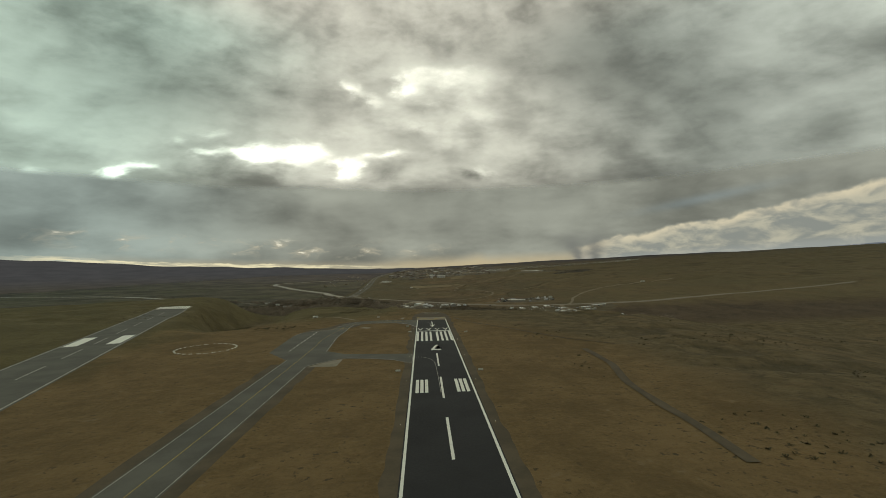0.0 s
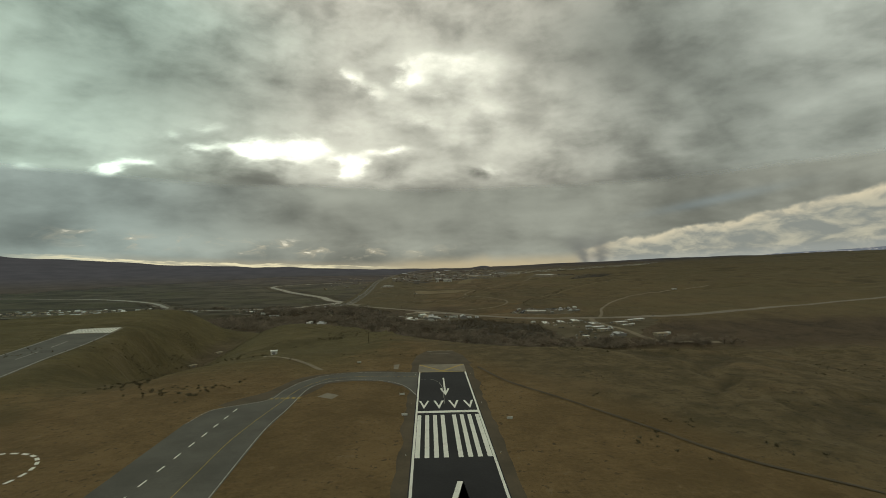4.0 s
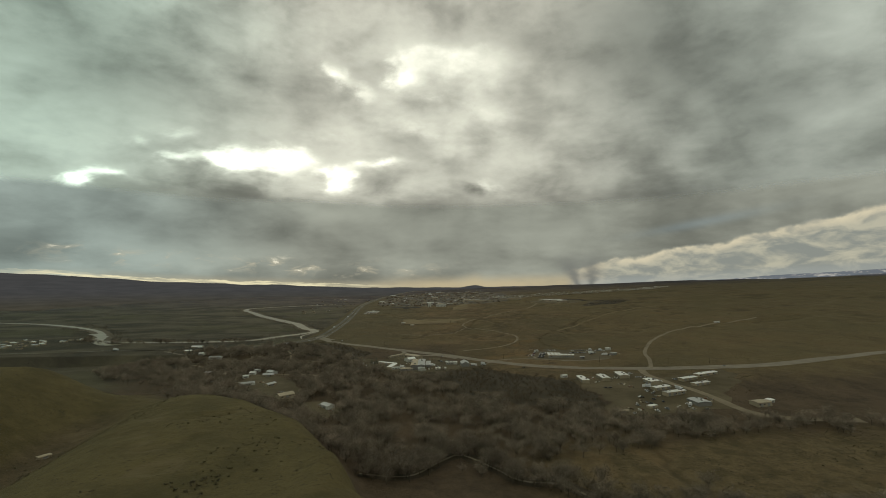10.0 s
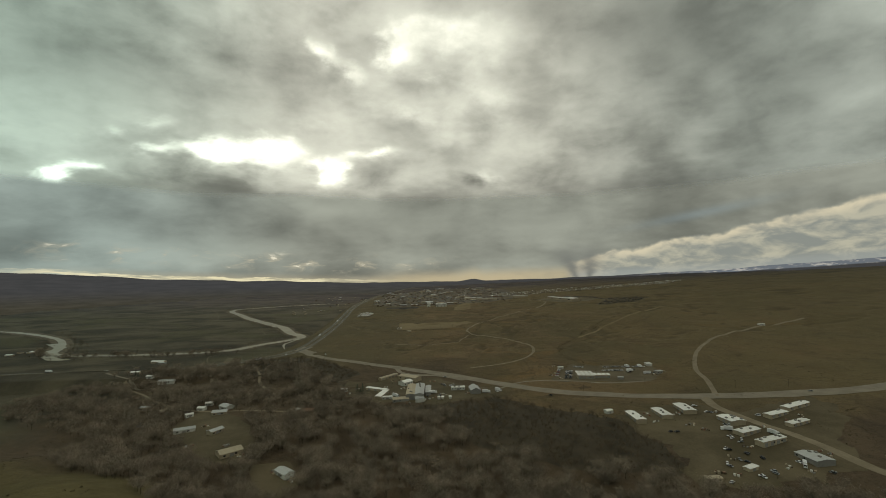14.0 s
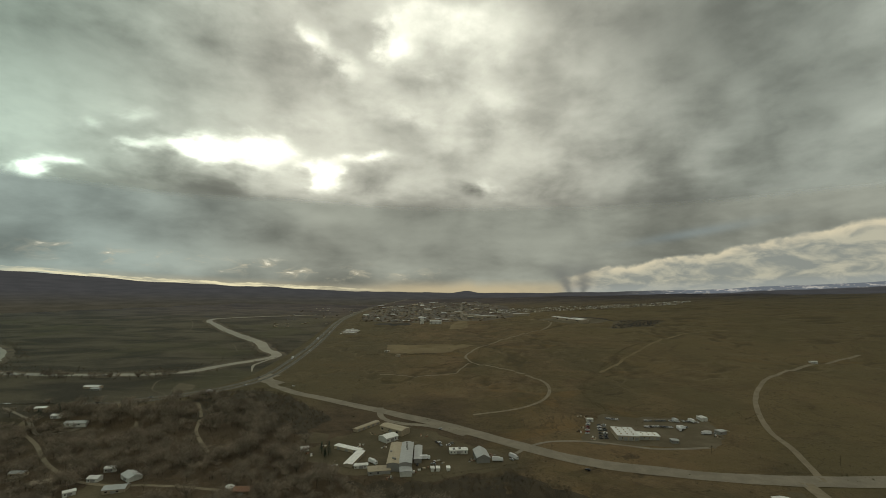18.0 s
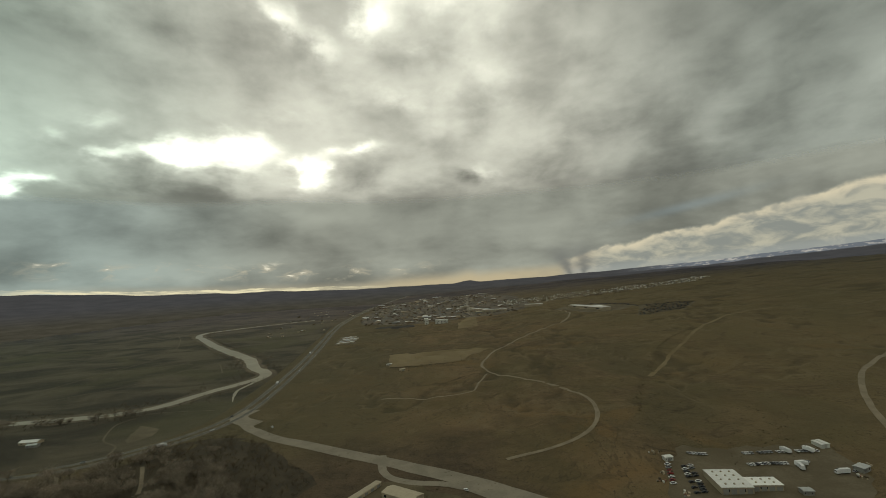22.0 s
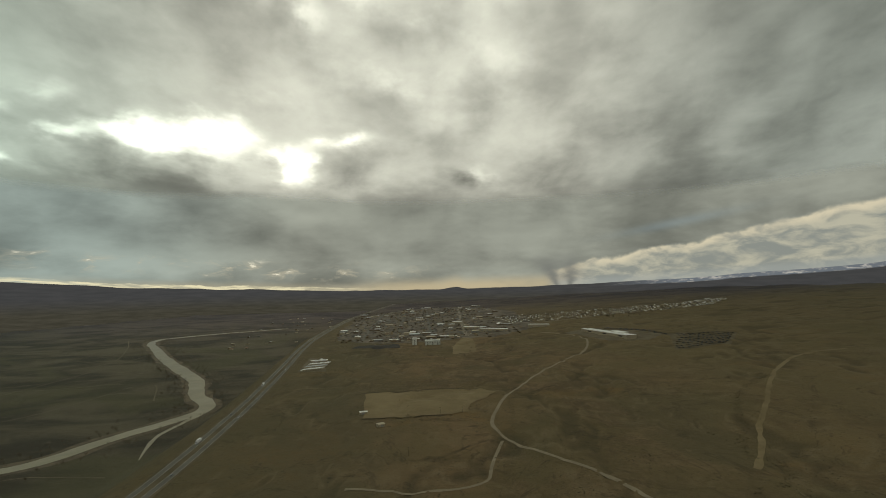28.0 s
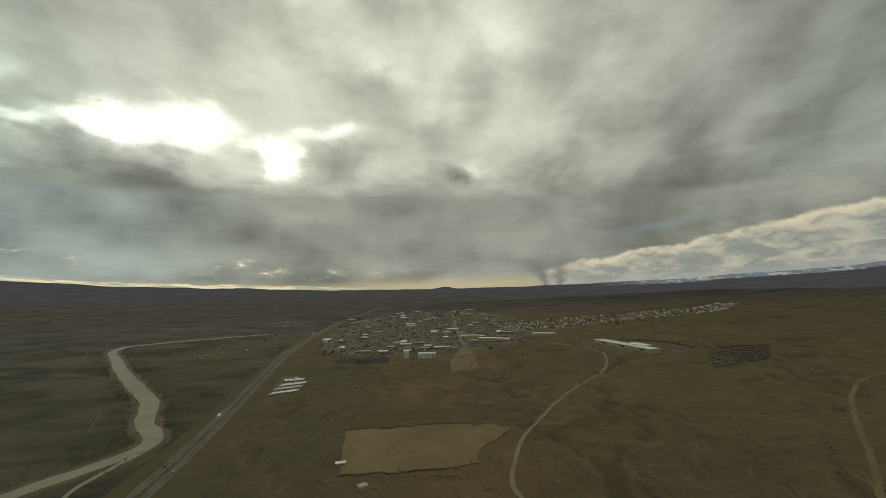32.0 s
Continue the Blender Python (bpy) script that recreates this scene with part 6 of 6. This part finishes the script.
GREY_WOODS = [(-290, 1060), (-236, 1000), (-175, 985), (-135, 945), (-100, 915), (-40, 895), (10, 935), (45, 960), (80, 920), (130, 900), (220, 960), (330, 990), (540, 1005), (540, 1026), (380, 1030), (280, 1038), (215, 1060), (140, 1090), (70, 1150), (20, 1240), (-60, 1305), (-110, 1360), (-135, 1440), (-200, 1500), (-250, 1610), (-330, 1620), (-400, 1560), (-560, 1520), (-620, 1420), (-560, 1330), (-440, 1260), (-365, 1190)]


def inside(x, y, poly):
    hit = False
    for (x0, y0), (x1, y1) in zip(poly, poly[1:] + poly[:1]):
        if (y0 > y) != (y1 > y) and x < (x1 - x0) * (y - y0) / (y1 - y0) + x0:
            hit = not hit
    return hit


LANES = [(p.x, p.y) for pts in ([(-520, 1510), (-453, 1449), (-390, 1382), (-345, 1341), (-300, 1312), (-230, 1300), (-170, 1290)], [(-322, 1580), (-290, 1520), (-271, 1464), (-245, 1420), (-223, 1387)]) for p, d in along(pts, 8)]


def free(x, y, gap=0.0):
    return not any(inside(x, y - 6, p) or inside(x, y + 8, p) for p in OPEN_SPOTS) and all((x - a) ** 2 + (y - b) ** 2 > (r * 0.8 + gap) ** 2 for a, b, r in NEAR) and all((x - a) ** 2 + (y - b) ** 2 > 36 for a, b in LANES)


OPEN_SPOTS = (HOUSE_CLEARING, MOBILE_CLEARING)
NEAR = [c for c in CLEAR if c[1] < 1700 and c[1] > 900] + [(-60, 1225, 22), (30, 1010, 18), (-200, 1400, 20)]
tr = random.Random(21)
spots = []
while len(spots) < 1900:
    x, y = tr.uniform(-620, 500), tr.uniform(930, 1620)
    dens = 0.42 + 1.3 * noise.noise(Vector((x * 0.02, y * 0.02, 1.0))) + (0.45 if y < 1250 else 0.0) - (0.3 if x > 240 else 0.0) + (0.3 if x < -110 and y > 1200 else 0.0)
    if x > 60:
        dens += 0.1
    if not inside(x, y, [(14, 876), (39, 928), (66, 893), (93, 850), (80, 808), (24, 819)]) and inside(x + 22 * noise.noise(Vector((x * 0.02, y * 0.02, 3.0))), y + 22 * noise.noise(Vector((x * 0.02, y * 0.02, 9.0))), GREY_WOODS) and not (-300 < x < -110 and y < 1088 - 0.8 * (x + 290)) and tr.random() < dens and free(x, y):
        spots.append((x, y))
for x, y in ((-420, 1520), (-400, 1560), (-470, 1530), (260, 1020), (300, 1015), (330, 1022), (-480, 1560), (370, 1008), (420, 1015), (465, 990), (-560, 1600), (300, 985), (520, 1000), (160, 1012)):
    for i in range(5):
        spots.append((x + tr.gauss(0, 14), y + tr.gauss(0, 10)))
for p, d_ in along(CREEK, 5.0):
    for i in range(3):
        spots.append((p.x + tr.gauss(0, 11), p.y + tr.gauss(0, 10)))
for p, d_ in along([(-1080, 2040), (-1000, 1950), (-860, 1925), (-700, 1922), (-590, 1925), (-530, 1960)], 7.0):
    for i in range(2):
        if tr.random() < 0.5 + noise.noise(Vector((p.x * 0.02, 0, 0))):
            spots.append((p.x + tr.gauss(0, 6), p.y + tr.gauss(0, 6)))
spots.sort(key=lambda p: p[1])
near_ones = [p for p in spots if -120 < p[0] < 300][:290]
chosen = set(near_ones)
for x, y in near_ones:
    k_ = tr.randrange(7)
    s = tr.uniform(0.55, 1.05)
    root = new("cottonwood")
    root.matrix_basis = pose(K * x, K * y, K * H(x, y), 0, 0, tr.uniform(0, 360)) @ Matrix.Scale(s, 4)
    for nm, me in (("trunk", KINDS_OF_TREE[k_][0]), ("crown", KINDS_OF_TREE[k_][1])):
        o = new(nm, me)
        o.parent = root
    tagged(root, "bare grey-brown cottonwood with a twiggy crown", "tree", "cottonwoods in the valley")


def forest(name, places, mats, label, cat, lo=0.5, hi=1.05, thin=1):
    """The rest of the trees in one mesh, trunks and crowns."""
    V, F, MI, base = [], [], [], 0
    for x, y in places:
        k_ = tr.randrange(7)
        s, a = tr.uniform(lo, hi), tr.uniform(0, math.tau)
        c, sn = math.cos(a) * s, math.sin(a) * s
        for arr, fs, mi in ((KINDS_OF_TREE[k_][2], KINDS_OF_TREE[k_][3], 0), (KINDS_OF_TREE[k_][4][:len(KINDS_OF_TREE[k_][4]) // (4 * thin) * 4], KINDS_OF_TREE[k_][5][:len(KINDS_OF_TREE[k_][5]) // thin], 1)):
            q = np.empty_like(arr)
            q[:, 0], q[:, 1], q[:, 2] = arr[:, 0] * c - arr[:, 1] * sn + K * x, arr[:, 0] * sn + arr[:, 1] * c + K * y, arr[:, 2] * s + K * H(x, y)
            V.append(q)
            F += [[i + base for i in f] for f in fs]
            MI += [mi] * len(fs)
            base += len(arr)
    me = bpy.data.meshes.new(name)
    me.from_pydata(np.concatenate(V).tolist(), [], F)
    for m_ in mats:
        me.materials.append(m_)
    me.polygons.foreach_set("material_index", MI)
    me.update()
    return tagged(new(name, me), label, cat, kind="stuff")


forest("woodland", [p for p in spots if p not in chosen], (M_BARK, M_TWIG), "bare grey-brown cottonwood woodland on the valley floor", "woodland")


def scrub(name, places, mat, label, lo=0.8, hi=2.2, blades=26):
    V, F = [], []
    for x, y in places:
        s = tr.uniform(lo, hi)
        z = K * H(x, y)
        for i in range(blades):
            a, e = tr.uniform(0, math.tau), tr.uniform(0.15, 1.3)
            d = Vector((math.cos(a) * math.cos(e), math.sin(a) * math.cos(e), math.sin(e)))
            c = Vector((K * x, K * y, z - 0.1)) + Vector((tr.gauss(0, 0.3 * s), tr.gauss(0, 0.3 * s), 0))
            sd = d.cross(Vector((tr.gauss(0, 1), tr.gauss(0, 1), tr.gauss(0, 1)))).normalized() * s * 0.2
            n = len(V)
            V += [tuple(c - sd), tuple(c + sd), tuple(c + d * s + sd * 0.7), tuple(c + d * s - sd * 0.7)]
            F.append((n, n + 1, n + 2, n + 3))
    return tagged(new(name, raw_mesh(name, V, F, mat)), label, "scrub", kind="stuff")


brush, sage, bank = [], [], []
while len(brush) < 2300:
    x, y = tr.uniform(-360, 245), tr.uniform(1040, 1670)
    if (inside(x, y, BRUSH) or inside(x, y, BRUSH2) or (inside(x, y, GREY_WOODS) and tr.random() < 0.25)) and free(x, y):
        brush.append((x, y))
forest("brush", brush, (M_SCRUB, M_SCRUB), "dense dark leafless brush on the valley floor", "scrub", 0.22, 0.45, 3)
while len(sage) < 8000:
    x, y = tr.uniform(-420, 620), tr.uniform(60, 2300)
    d = noise.noise(Vector((x * 0.012, y * 0.012, 6.0))) + 0.6 * noise.noise(Vector((x * 0.045, y * 0.045, 2.0)))
    lim = 0.25 if y > 560 or x > 70 else 9
    if 560 < y < 1000 and x > 60:
        lim = 0.0
    if d > lim and free(x, y) and not inside(x, y, GREY_WOODS) and not (x < -100 and y > 1600):
        sage.append((x, y))
gully = []
for p, d_ in along([(-190, 500), (-225, 560), (-255, 640), (-285, 710), (-318, 790), (-350, 860), (-380, 930)], 3.0):
    for i in range(3):
        gully.append((p.x + tr.gauss(0, 11), p.y + tr.gauss(0, 9)))
for x, y, n in ((-150, 478, 40), (-112, 486, 30), (-300, 690, 40), (-190, 640, 30), (-120, 740, 30)):
    gully += [(x + tr.gauss(0, 14), y + tr.gauss(0, 9)) for i in range(n)]
scrub("gully_brush", [p for p in gully if p[0] < -122 or p[1] > 560], M_SAGE, "low brush in the gully between grassy spurs", 0.4, 1.2, 12)
for pts in WASHES:
    for p, d_ in along(pts, 2.5):
        sage += [(p.x + tr.gauss(0, 4), p.y + tr.gauss(0, 4)) for i in range(2)]
scrub("sagebrush", sage, M_SAGE, "low sagebrush scattered over grassland", 0.4, 1.0, 9)
rv = along(RIVER, 9)
for p, d in rv:
    if p.x > -1500:
        for i in range(9):
            off = tr.choice((-1, 1)) * (26 + abs(tr.gauss(0, 26)))
            bank.append((p.x + d.y * off + tr.gauss(0, 5), p.y - d.x * off + tr.gauss(0, 5)))
forest("river_brush", bank[::2], (M_SCRUB, M_SCRUB), "dark brush along the river banks", "scrub", 0.2, 0.5, 5)


def conifer(x, y, tall):
    ob = empty_at("conifer", x, y)
    r = random.Random(int(x))
    part("trunk", tube(bmesh.new(), (0, 0, -0.4), (0, 0, tall * 0.9), 0.25, 0.06), M_BARK, ob)
    bm = bmesh.new()
    for i in range(260):
        h = r.random() ** 0.8
        a, rad = r.uniform(0, math.tau), (1 - h) * tall * 0.26 * r.uniform(0.5, 1.1)
        c = Vector((rad * math.cos(a), rad * math.sin(a), tall * (0.08 + 0.9 * h)))
        d = Vector((math.cos(a), math.sin(a), r.uniform(-0.5, 0.2))).normalized()
        s = d.cross(Vector((0, 0, 1))).normalized() * 0.35
        bm.faces.new([bm.verts.new(q) for q in (c - d * 0.6 - s, c - d * 0.6 + s, c + d * 0.7)])
    part("crown", bm, M_GREEN, ob)
    return tagged(ob, "dark green conifer beside the farm yard", "tree", "conifers")


for x, y, t in ((-97, 1378, 11), (-88, 1372, 13), (-91, 1366, 8), (-505, 1520, 9), (-480, 1524, 10), (-488, 1532, 11), (-462, 1528, 9), (-496, 1512, 8)):
    conifer(x, y, t)
# dark trees in the far town
town = []
while len(town) < 900:
    x, y = tr.uniform(-230, 1100), tr.uniform(2780, 4000)
    if x < 420 or (3000 < y < 3400):
        town.append((x, y))
scrub("town_trees", town, M_SCRUB, "dark bare trees between town buildings", 1.8, 3.8, 18)
